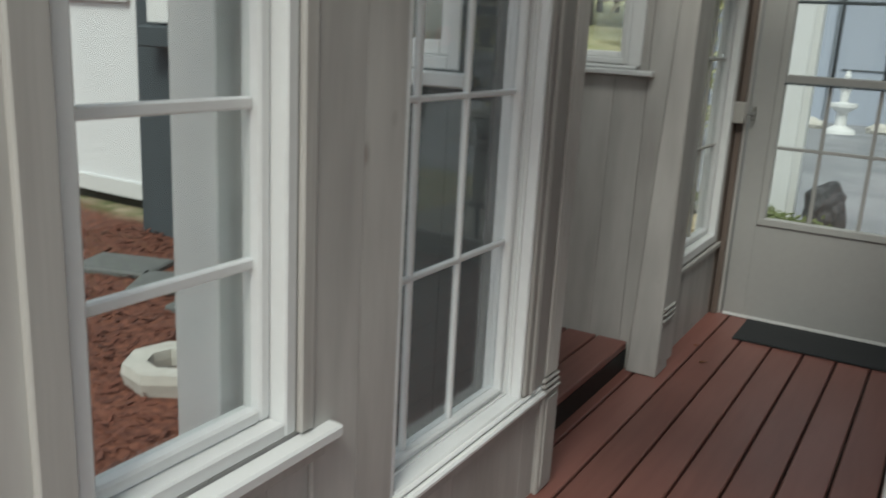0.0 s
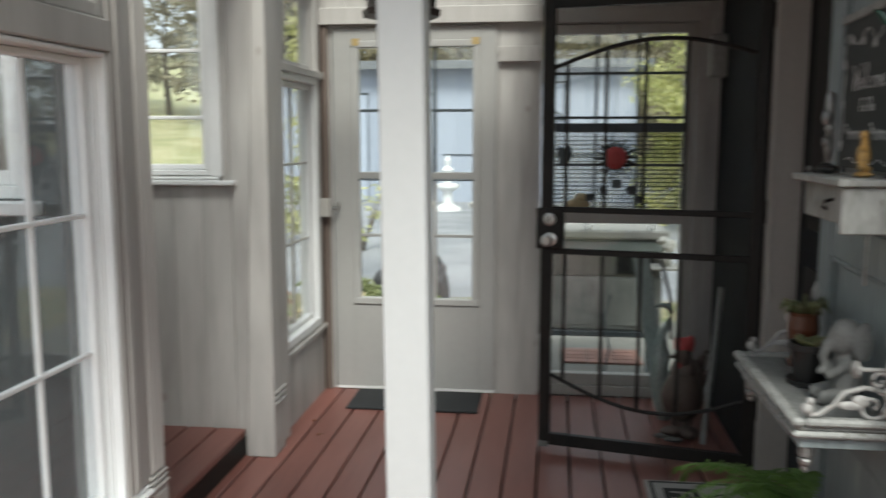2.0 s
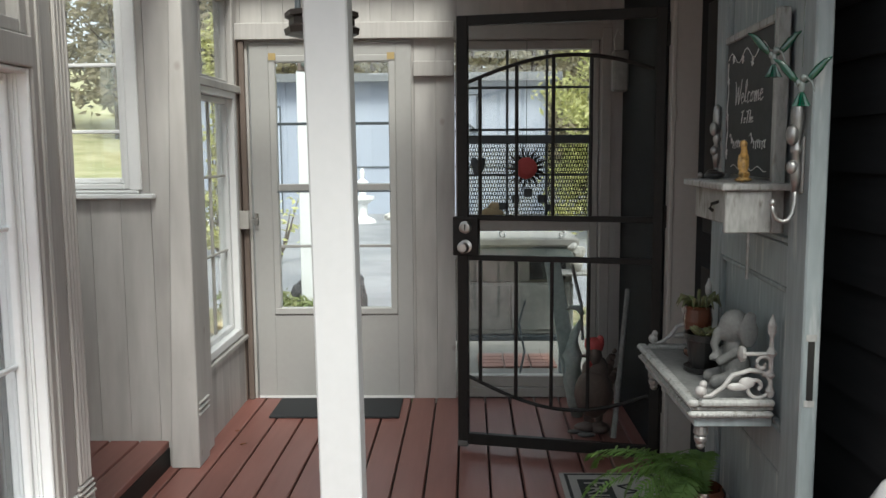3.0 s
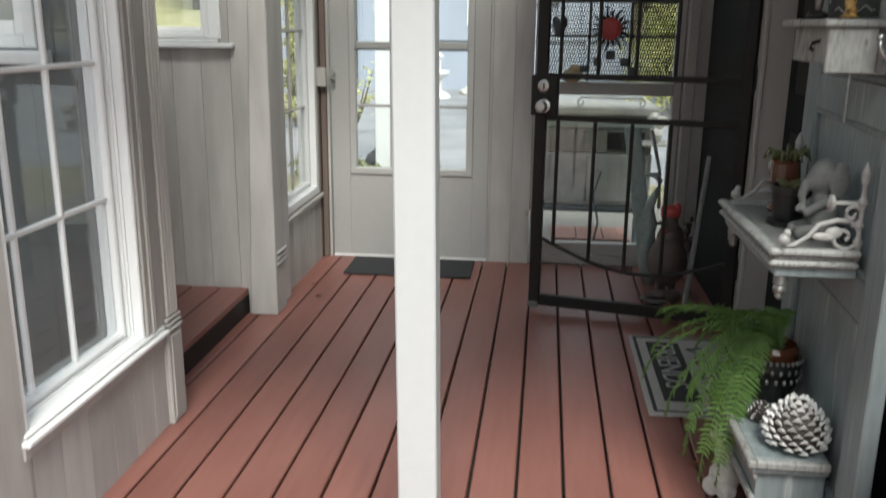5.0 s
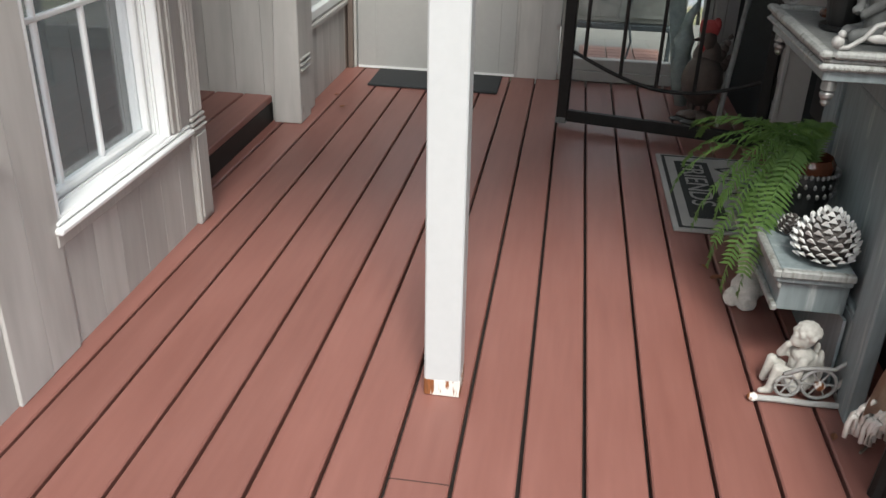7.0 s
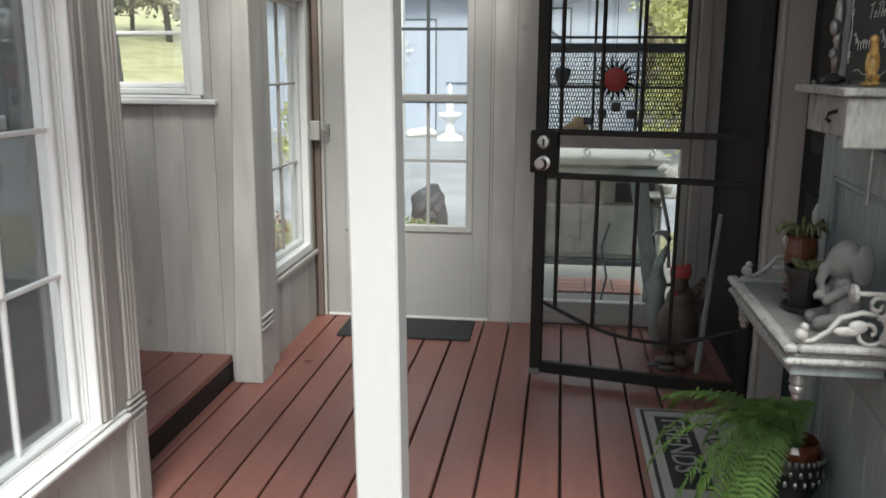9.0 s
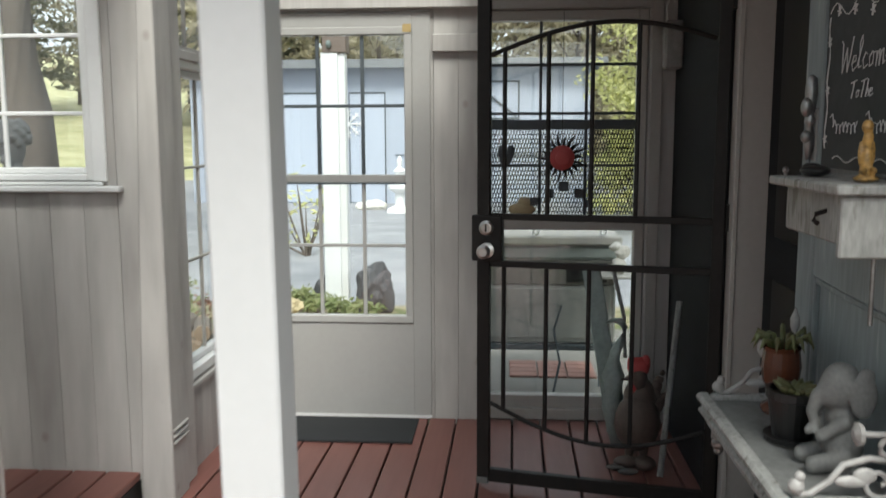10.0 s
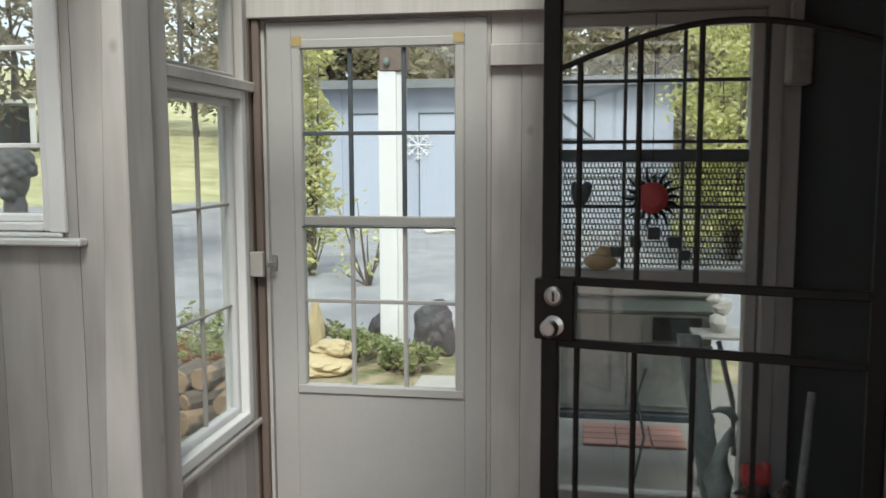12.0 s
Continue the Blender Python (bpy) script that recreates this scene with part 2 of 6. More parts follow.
SHED = material("blue_grey_shed_siding", (0.4, 0.44, 0.52), 0.7, second=(0.34, 0.38, 0.455), scale=(3, 3, 0.5), detail=(20, 20, 3), amount=0.3, bump=0.1)
ROOF = material("shed_roof", (0.2, 0.21, 0.22), 0.8, bump=0.2)
BARK = material("tree_bark", (0.16, 0.13, 0.105), 0.9, second=(0.07, 0.06, 0.05), scale=(3, 3, 0.6), detail=(25, 25, 3), bump=0.5)
LEAFDARK = material("dark_evergreen_leaf", (0.12, 0.135, 0.075), 0.6, second=(0.18, 0.17, 0.11), scale=(1, 1, 1), detail=(6, 6, 6), bump=0, amount=0.5)
LEAFTAN = material("bare_twig_and_moss", (0.44, 0.39, 0.29), 0.8, second=(0.28, 0.26, 0.15), scale=(1, 1, 1), detail=(6, 6, 6), bump=0, amount=0.5)
LEAFGOLD = material("yellow_green_leaf", (0.82, 0.78, 0.42), 0.5, second=(0.36, 0.4, 0.13), scale=(2, 2, 2), detail=(14, 14, 14), bump=0, amount=0.5)
LEAFGREEN = material("garden_green_leaf", (0.19, 0.27, 0.09), 0.5, second=(0.36, 0.35, 0.18), scale=(4, 4, 4), detail=(20, 20, 20), bump=0, amount=0.5)
LEAFRED = material("dry_red_leaf", (0.24, 0.09, 0.05), 0.6, second=(0.34, 0.2, 0.11), bump=0)
ROCK = material("black_rock", (0.035, 0.035, 0.038), 0.65, second=(0.07, 0.07, 0.075), scale=(8, 8, 8), bump=0.6)
SAND = material("tan_garden_stone", (0.5, 0.41, 0.24), 0.8, second=(0.36, 0.29, 0.17), bump=0.4)
CONCRETE = material("pale_concrete", (0.4, 0.385, 0.355), 0.85, second=(0.3, 0.29, 0.265), bump=0.3)
PATIO = material("weathered_patio_tile", (0.19, 0.18, 0.16), 0.85, second=(0.13, 0.125, 0.11), bump=0.2)
PINKBRICK = material("pink_paver", (0.27, 0.14, 0.11), 0.85, bump=0.3)
GRILL = material("grey_grill_enamel", (0.36, 0.36, 0.335), 0.4, second=(0.14, 0.147, 0.14), bump=0.05)
HOOD = material("grey_green_enamel", (0.25, 0.28, 0.265), 0.4, second=(0.19, 0.215, 0.205), bump=0.05)
LOG = material("cut_firewood", (0.34, 0.24, 0.15), 0.85, second=(0.2, 0.13, 0.08), bump=0.4)
BRONZE = material("dark_bronze", (0.05, 0.04, 0.035), 0.45, 0.6, bump=0.05)
WALLWHITE = material("white_garage_panel", (0.72, 0.73, 0.74), 0.6, second=(0.66, 0.67, 0.68), bump=0.05)
SLATEANDBACKLIT = material("slate_paint_and_backlit_bars", (0.07, 0.085, 0.095), 0.6, bump=0.1, scale=(10, 10, 1), detail=(60, 60, 4))
GLASS = glass_material("window_glass", (0.94, 0.96, 0.95))
HAZEGLASS = hazy_glass("hazy_window_glass", (0.93, 0.95, 0.95), 0.09, 0.035)
# tint dims the daylight through the added roof openings
DIMROOFGLASS = glass_material("roof_opening_dimming_glass", (0.7, 0.71, 0.71))
DARKGLASS = material("dark_window_glass", (0.012, 0.014, 0.018), 0.05, bump=0)
for leaf in (LEAFDARK, LEAFTAN, LEAFGOLD, LEAFGREEN, LEAFRED, FERN):
    translucent(leaf)
MESHSCREEN = screen_material("black_security_screen", (0.03, 0.028, 0.026), 0.12)
HALFSCREEN = screen_material("punched_window_screen", (0.05, 0.05, 0.05), 0.5, 0.024)


def ground_material():
    m = bpy.data.materials.new("asphalt_lawn_and_mulch")
    m.use_nodes = True
    n, l = m.node_tree.nodes, m.node_tree.links
    p = n["Principled BSDF"]
    p.inputs["Roughness"].default_value = 0.9
    co, sep = n.new("ShaderNodeTexCoord"), n.new("ShaderNodeSeparateXYZ")
    wob, add = n.new("ShaderNodeTexNoise"), n.new("ShaderNodeVectorMath")
    wob.inputs["Scale"].default_value = 0.9
    add.operation = "MULTIPLY_ADD"
    add.inputs[1].default_value = (0.9, 0.9, 0.9)
    l.new(co.outputs["Object"], wob.inputs["Vector"])
    l.new(wob.outputs["Color"], add.inputs[0])
    l.new(co.outputs["Object"], add.inputs[2])
    l.new(add.outputs[0], sep.inputs[0])

    def patches(a, b, sc, det=6):
        nz, rp = n.new("ShaderNodeTexNoise"), n.new("ShaderNodeValToRGB")
        nz.inputs["Scale"].default_value, nz.inputs["Detail"].default_value = sc, det
        l.new(co.outputs["Object"], nz.inputs["Vector"])
        rp.color_ramp.elements[0].color, rp.color_ramp.elements[1].color = (*a, 1), (*b, 1)
        rp.color_ramp.elements[0].position, rp.color_ramp.elements[1].position = 0.35, 0.65
        l.new(nz.outputs["Fac"], rp.inputs["Fac"])
        return rp.outputs[0]

    def above(value, limit, width):
        r = n.new("ShaderNodeMapRange")
        r.inputs["From Min"].default_value, r.inputs["From Max"].default_value = limit, limit + width
        l.new(value, r.inputs["Value"])
        return r.outputs[0]

    def mixed(f, a, b):
        x = n.new("ShaderNodeMixRGB")
        l.new(f, x.inputs["Fac"])
        l.new(a, x.inputs["Color1"])
        l.new(b, x.inputs["Color2"])
        return x.outputs[0]

    asphalt = patches((0.22, 0.225, 0.24), (0.31, 0.315, 0.33), 1.2)
    grass = patches((0.32, 0.33, 0.15), (0.52, 0.48, 0.28), 0.7, 10)
    mulch = patches((0.07, 0.022, 0.013), (0.19, 0.07, 0.04), 24, 8)
    bed = patches((0.1, 0.12, 0.04), (0.34, 0.28, 0.19), 5, 8)
    # bed in front of the porch, then asphalt, then lawn up the slope
    c = mixed(above(sep.outputs["Y"], 9.6, 0.15), bed, asphalt)
    slope = n.new("ShaderNodeMath")
    slope.operation = "MULTIPLY_ADD"
    slope.inputs[1].default_value = -1.0
    l.new(sep.outputs["X"], slope.inputs[0])
    l.new(sep.outputs["Y"], slope.inputs[2])
    c = mixed(above(slope.outputs[0], 47.0, 0.5), c, grass)
    west = n.new("ShaderNodeMath")
    west.operation = "MULTIPLY"
    west.inputs[1].default_value = -1.0
    l.new(sep.outputs["X"], west.inputs[0])
    inner = mixed(above(sep.outputs["Y"], 5.3, 0.2), mulch, c)
    c = mixed(above(west.outputs[0], 0.6, 0.1), c, inner)
    l.new(c, p.inputs["Base Color"])
    nz, b = n.new("ShaderNodeTexNoise"), n.new("ShaderNodeBump")
    nz.inputs["Scale"].default_value, nz.inputs["Detail"].default_value = 28, 8
    l.new(co.outputs["Object"], nz.inputs["Vector"])
    b.inputs["Strength"].default_value, b.inputs["Distance"].default_value = 0.6, 0.03
    l.new(nz.outputs["Fac"], b.inputs["Height"])
    l.new(b.outputs[0], p.inputs["Normal"])
    return m


# ---- builders ----
def part(name, bm, mat, parent=None, label="", smooth=False):
    """Links a bmesh as one mesh object, under a thing or a part."""
    me = bpy.data.meshes.new(name)
    bmesh.ops.recalc_face_normals(bm, faces=bm.faces)
    if smooth:
        for f in bm.faces:
            f.smooth = True
    bm.to_mesh(me)
    bm.free()
    me.materials.append(mat)
    ob = new(name, me)
    if parent:
        ob.parent = parent
    if label:
        tagged(ob, label)
    return ob


def thing(name, label, category, at=(0, 0, 0), turn=0, group=""):
    ob = new(name)
    ob.empty_display_size = 0.05
    ob.matrix_world = pose(*at, 0, 0, turn)
    return tagged(ob, label, category, group)


def boxes(*list_of, bevel=0.0):
    """Bevelled boxes, each from (x0, y0, z0, x1, y1, z1), in one bmesh."""
    bm = bmesh.new()
    for x0, y0, z0, x1, y1, z1 in list_of:
        made = bmesh.ops.create_cube(bm, size=1.0, matrix=Matrix.Translation(((x0 + x1) / 2, (y0 + y1) / 2, (z0 + z1) / 2)) @ Matrix.Diagonal((abs(x1 - x0), abs(y1 - y0), abs(z1 - z0), 1)))
        if bevel:
            ed = list({e for v in made["verts"] for e in v.link_edges})
            bmesh.ops.bevel(bm, geom=ed, offset=bevel, segments=1, affect="EDGES")
    return bm


def lathe(profile, seg=24, at=(0, 0, 0), m=None):
    """Turned form from (radius, height) pairs."""
    bm = bmesh.new()
    rings = []
    for r, z in profile:
        rings.append([bm.verts.new((max(r, 1e-4) * math.cos(2 * math.pi * i / seg), max(r, 1e-4) * math.sin(2 * math.pi * i / seg), z)) for i in range(seg)])
    for a, b in zip(rings, rings[1:]):
        for i in range(seg):
            bm.faces.new((a[i], a[(i + 1) % seg], b[(i + 1) % seg], b[i]))
    bm.faces.new(rings[0][::-1])
    bm.faces.new(rings[-1])
    bmesh.ops.transform(bm, matrix=Matrix.Translation(at) @ (m or Matrix()), verts=bm.verts)
    return bm


def tube(points, r=0.006, seg=8, taper=None, bm=None):
    """Round bar along a line of points."""
    bm = bm or bmesh.new()
    pts = [Vector(p) for p in points]
    rings = []
    for i, p in enumerate(pts):
        t = (pts[min(i + 1, len(pts) - 1)] - pts[max(i - 1, 0)]).normalized()
        side = t.cross(Vector((0, 0, 1)))
        if side.length < 0.05:
            side = t.cross(Vector((0, 1, 0)))
        side.normalize()
        up = side.cross(t)
        rr = taper[i] if taper else r
        rings.append([bm.verts.new(p + rr * (math.cos(2 * math.pi * k / seg) * side + math.sin(2 * math.pi * k / seg) * up)) for k in range(seg)])
    for a, b in zip(rings, rings[1:]):
        for k in range(seg):
            bm.faces.new((a[k], a[(k + 1) % seg], b[(k + 1) % seg], b[k]))
    bm.faces.new(rings[0][::-1])
    bm.faces.new(rings[-1])
    return bm


def blob(spheres, seg=14, rough=0.0, seed=1):
    """Rounded form joined from ellipsoids (x, y, z, rx, ry, rz)."""
    bm = bmesh.new()
    for x, y, z, rx, ry, rz in spheres:
        bmesh.ops.create_uvsphere(bm, u_segments=seg, v_segments=max(6, seg * 2 // 3), radius=1, matrix=Matrix.Translation((x, y, z)) @ Matrix.Diagonal((rx, ry, rz, 1)))
    if rough:
        for v in bm.verts:
            v.co += rough * (noise.noise_vector(v.co * (0.35 / max(rough, 1e-4)) + Vector((seed, 0, 0))))
    return bm


def chain(a, b, r0, r1, n=6):
    """Row of balls from a to b, for limbs of small statues."""
    return [(*(a[i] + (b[i] - a[i]) * k / (n - 1) for i in range(3)), *((r0 + (r1 - r0) * k / (n - 1),) * 3)) for k in range(n)]


def arc(cx, cz, r, a0, a1, n=14, y=0.0, rz=None):
    return [(cx + r * math.cos(radians(a0 + (a1 - a0) * i / n)), y, cz + (rz or r) * math.sin(radians(a0 + (a1 - a0) * i / n))) for i in range(n + 1)]


def spiral(cx, cz, r0, r1, a0, a1, n=26, y=0.0):
    return [(cx + (r0 + (r1 - r0) * i / n) * math.cos(radians(a0 + (a1 - a0) * i / n)), y, cz + (r0 + (r1 - r0) * i / n) * math.sin(radians(a0 + (a1 - a0) * i / n))) for i in range(n + 1)]


def cut(lo, hi, holes):
    """The stretches of lo..hi that no hole covers."""
    out = [(lo, hi)]
    for a, b in holes:
        out = [s for c, d in out for s in ((c, min(d, a)), (max(c, b), d)) if s[1] - s[0] > 0.004]
    return out


def wall(name, axis, near, far, u0, u1, z0, z1, holes, mat, label, planks=None, plank_mat=None, face=0.0, pitch=0.135):
    """A wall core across near..far along x ('x') or y ('y'), with openings (u0, u1, z0, z1) through it, and boards on its face."""
    def b(ua, ub, za, zb, p, q):
        return (ua, p, za, ub, q, zb) if axis == "x" else (p, ua, za, q, ub, zb)
    cuts = sorted({u0, u1, *(min(max(h[i], u0), u1) for h in holes for i in (0, 1))})
    list_of = []
    for a, c in zip(cuts, cuts[1:]):
        mid = (a + c) / 2
        for za, zb in cut(z0, z1, [h[2:] for h in holes if h[0] < mid < h[1]]):
            list_of.append(b(a, c, za, zb, near, far))
    w = tagged(part(name, boxes(*list_of), mat), label, "wall", kind="structure")
    if planks:
        thick = face - near if abs(face - near) < abs(face - far) else face - far
        base = near if abs(face - near) < abs(face - far) else far
        u = u0
        while u < u1 - 0.01:
            e = min(u + pitch, u1)
            inside = sorted({u, e, *(min(max(h[i], u), e) for h in holes for i in (0, 1))})
            rects = []
            for a, c in zip(inside, inside[1:]):
                mid = (a + c) / 2
                for za, zb in cut(z0, z1, [h[2:] for h in holes if h[0] < mid < h[1]]):
                    ga = a + (0.0009 if a == u else 0)
                    gc = c - (0.0009 if c == e else 0)
                    if gc - ga > 0.006:
                        lo, hi = sorted((base, base + thick))
                        rects.append(b(ga, gc, za, zb, lo, hi))
            if rects:
                part("plank", boxes(*rects, bevel=0.0012 if len(rects) == 1 else 0.0), plank_mat, w)
            u = e
    return w


# ---- structure: ground, floor, walls, ceiling ----
LEFT, RIGHT, END, BACK, TOP, EARTH = -0.75, 1.40, 4.70, -2.2, 2.45, -0.32


def ground_height(x, y):
    d = (y - x) - 44
    return EARTH - 0.012 * max(0, y - 12) + (0.085 * d if d > 0 else 0)


bm = bmesh.new()
bmesh.ops.create_grid(bm, x_segments=120, y_segments=120, size=1.0)
for v in bm.verts:
    v.co.x = math.copysign(abs(v.co.x) ** 2.2, v.co.x) * 600
    v.co.y = math.copysign(abs(v.co.y) ** 2.2, v.co.y) * 600 + 4
    v.co.z = min(ground_height(v.co.x, v.co.y), 30)
ground = tagged(part("ground", bm, ground_material(), smooth=True), "asphalt drive, pale lawn and red bark mulch", "ground", kind="structure")

floor = tagged(part("floor", boxes((LEFT - 0.03, BACK, -0.2, RIGHT + 0.13, END + 0.02, -0.03)), GAP), "red-stained timber deck with dark gaps between boards", "floor", kind="structure")
alcove_floor = tagged(part("step_floor", boxes((-2.0, 2.49, -0.2, -0.875, 3.62, 0.09)), GAP), "raised red timber step with a black riser", "floor", kind="structure")
# unseen ceiling; its strip south of y 1.5 is added to cut the sun
ceiling = tagged(part("ceiling", boxes((LEFT - 0.3, 0.85, TOP, RIGHT + 0.4, 1.5, TOP + 0.12), (-2.1, 1.5, TOP, -1.9, END + 0.1, TOP + 0.12), (0.45, 1.5, TOP, 1.68, END + 0.1, TOP + 0.12), *[(-1.9, a, TOP, 0.45, b, TOP + 0.12) for a, b in ((1.5, 1.62), (2.36, 2.52), (3.56, 3.74), (4.55, END + 0.1))], *[(-0.92, a, TOP, -0.74, b, TOP + 0.12) for a, b in ((1.62, 2.36), (2.52, 3.56), (3.74, 4.55))]), CEIL), "unseen porch ceiling with added openings that let daylight in", "ceiling", kind="structure")
# invented openings, there only to light the porch from above
for a, b in ((1.62, 2.36), (2.52, 3.56), (3.74, 4.55)):
    g = part("roof_light", boxes((-0.74, a, TOP + 0.05, 0.45, b, TOP + 0.056)), DIMROOFGLASS, ceiling)
    g.visible_shadow = False
g = part("roof_light", boxes((-1.9, 2.52, TOP + 0.05, -0.92, 3.56, TOP + 0.056)), DIMROOFGLASS, ceiling)
g.visible_shadow = False

W0 = (0.845, 1.30, 0.66, 1.70)
W1 = (1.62, 2.29, 0.36, 1.70)
W0U = (0.845, 1.30, 1.79, 2.3)
W1U = (1.62, 2.29, 1.79, 2.3)
W2 = (3.76, 4.61, 0.40, 1.785)
W2U = (3.76, 4.61, 1.80, 2.3)
WA = (-1.74, -0.99, 1.285, 2.25)
WN = (-1.74, -1.07, 1.27, 2.2)
wall("wall_west_near", "y", LEFT - 0.12, LEFT - 0.014, BACK, 2.49, -0.02, TOP, [W0, W1, W0U, W1U], WOOD, "whitewashed grey pine board wall with windows", True, WOOD, LEFT, 0.137)
wall("wall_west_far", "y", LEFT - 0.12, LEFT - 0.034, 3.74, END + 0.1, -0.02, TOP, [W2, W2U], WOOD, "whitewashed grey pine board wall beside the door", True, WOOD, LEFT - 0.02, 0.11)
wall("wall_alcove_north", "x", 3.634, 3.74, -2.0, -0.775, -0.3, TOP, [WA], WOOD, "whitewashed grey pine board wall above the step", True, WOOD, 3.62, 0.137)
wall("wall_alcove_south", "x", 2.40, 2.475, -2.0, LEFT - 0.13, -0.3, TOP, [WN], DARKSID, "dark board outside wall of the alcove", True, DARKSID, 2.385, 0.15)
tagged(part("wall_alcove_south_lining", boxes((-2.0, 2.477, -0.1, -1.74, 2.49, TOP), (-1.07, 2.477, -0.1, LEFT - 0.121, 2.49, TOP), (-1.74, 2.477, -0.1, -1.07, 2.49, 1.27), (-1.74, 2.477, 2.2, -1.07, 2.49, TOP)), WOOD), "whitewashed grey board lining", "wall", kind="structure")
wall("wall_alcove_west", "y", -2.1, -2.0, 2.38, 3.74, -0.3, TOP, [], WOOD, "whitewashed grey board wall closing the alcove")
wall("wall_north", "x", END + 0.014, END + 0.11, LEFT - 0.12, RIGHT + 0.12, -0.05, TOP, [(-0.715, 0.206, -0.05, 2.06), (0.455, 1.275, 0.0, 2.06)], WOOD, "whitewashed vertical board wall round the storm door", True, WOOD, END, 0.122)
wall("wall_east_near", "y", RIGHT + 0.02, RIGHT + 0.12, 1.2, 2.66, -0.05, TOP, [], SIDING, "charcoal lap siding of the house")
wall("wall_east_far", "y", RIGHT, RIGHT + 0.12, 3.67, END + 0.1, -0.05, TOP, [], SIDING, "charcoal house wall behind the open gate")
wall("wall_east_over_door", "y", RIGHT + 0.02, RIGHT + 0.12, 2.66, 3.67, 2.2, TOP, [], SIDING, "charcoal wall over the house door")
wall("wall_south", "x", BACK - 0.1, BACK, LEFT - 0.12, LEFT + 0.3, -0.05, TOP, [], WOOD, "short return of the board wall")
# both walls are added to stop light leaking round the house door
wall("wall_recess", "y", 1.60, 1.68, 2.6, 3.72, -0.2, TOP, [], SIDING, "unseen dark wall added behind the house door against light leaks")
wall("wall_recess_far", "x", 3.664, 3.70, 1.40, 1.68, -0.2, TOP, [], SIDING, "dark wall added behind the jamb against light leaks")

# lap boards of the house wall
for k in range(19):
    z = -0.03 + k * 0.13
    bm = boxes((RIGHT, 1.2, z, RIGHT + 0.018, 2.66, z + 0.138))
    for v in bm.verts:
        if v.co.z > z + 0.07 and v.co.x < RIGHT + 0.01:
            v.co.x += 0.014
    part("siding_board", bm, SIDING, bpy.data.objects["wall_east_near"])
tagged(part("trim_corner_board", boxes((RIGHT - 0.02, 1.20, 0, RIGHT - 0.001, 1.36, TOP), bevel=0.003), SIDING), "charcoal vertical corner board", "trim", kind="structure")
tagged(part("trim_door_jamb", boxes((1.425, 3.60, 0, 1.55, 3.662, 2.25), (1.407, 3.592, 0, 1.426, 3.662, 2.25), bevel=0.003), CASING), "warm grey painted door jamb of the house", "trim", kind="structure")
# never in view: keeps light from the east off the porch
wall("wall_house_south", "x", 1.2, 1.3, RIGHT + 0.12, 7.0, -0.4, TOP + 0.6, [], SIDING, "unseen charcoal wall added past the corner to block light")
hd = tagged(part("door_house", boxes((1.53, 2.66, 0.0, 1.57, 3.6, 2.2), bevel=0.003), SIDING), "dark closed house door in a recess", "door", kind="structure")
part("door_panel", boxes((1.522, 2.78, 0.25, 1.53, 3.48, 0.95), (1.522, 2.78, 1.1, 1.53, 3.48, 2.05), bevel=0.003), BLACK, hd)

# deck boards, slightly out of square with the walls
TILT_BOARDS = -0.46
bm = boxes((-0.0668, -3.6, -0.03, 0.0668, 3.6, 0.0), bevel=0.004)
first = part("deck_board", bm, DECK, floor)
first.matrix_world = pose(0.240, 1.25, 0, 0, 0, TILT_BOARDS)
pitch = 0.1432
for k in list(range(-8, 0)) + list(range(1, 10)):
    b = first.copy()
    scene.collection.objects.link(b)
    b.matrix_world = pose(0.240 + k * pitch, 1.25, 0, 0, 0, TILT_BOARDS)
part("butt_joint", boxes((0.172, 1.248, -0.006, 0.306, 1.2505, 0.0006)), GAP, floor)
bm = boxes((-0.066, 2.495, 0.09, 0.066, 3.615, 0.123), bevel=0.004)
fs = part("deck_board", bm, DECK, alcove_floor)
for k in range(8):
    b = fs if k == 0 else fs.copy()
    if k:
        scene.collection.objects.link(b)
    b.location = (-0.933 - k * 0.14, 0, 0)
part("riser", boxes((-0.876, 2.495, 0.0, -0.866, 3.615, 0.09)), BLACK, alcove_floor, "black painted riser")

# posts and casings of the west side
t = tagged(part("trim_casing_1", boxes((LEFT - 0.03, 2.292, 0.372, LEFT + 0.012, 2.418, TOP), bevel=0.003), TRIM), "plain whitewashed window casing with a pale bead", "trim", kind="structure")
part("bead", boxes((LEFT + 0.012, 2.318, 0.372, LEFT + 0.02, 2.33, TOP), (LEFT + 0.012, 2.336, 0.372, LEFT + 0.018, 2.344, TOP), bevel=0.003), TRIM, t)
t = tagged(part("trim_corner_post_1", boxes((-0.862, 2.42, 0, LEFT + 0.008, 2.52, TOP), bevel=0.004), TRIM), "whitewashed fluted corner post on a plinth block", "trim", kind="structure")
for k in range(4):
    part("flute", boxes((LEFT + 0.006, 2.428 + k * 0.0225, 0.39, LEFT + 0.019, 2.444 + k * 0.0225, TOP), bevel=0.005), TRIM, t)
part("plinth", boxes((LEFT + 0.004, 2.416, 0.0, LEFT + 0.02, 2.524, 0.335), bevel=0.004), TRIM, t)
part("plinth_panel", boxes((LEFT + 0.02, 2.43, 0.02, LEFT + 0.026, 2.512, 0.322), bevel=0.003), TRIM, t)
for k in range(3):
    part("bead", boxes((LEFT + 0.004, 2.414, 0.336 + k * 0.018, LEFT + 0.027 - k * 0.003, 2.526, 0.35 + k * 0.018), bevel=0.005), TRIM, t)
bm = boxes((-0.852, 3.585, 0, -0.718, 3.745, TOP), bevel=0.005)
for v in bm.verts:
    if v.co.x < -0.8:
        v.co.x += 0.036 * v.co.z
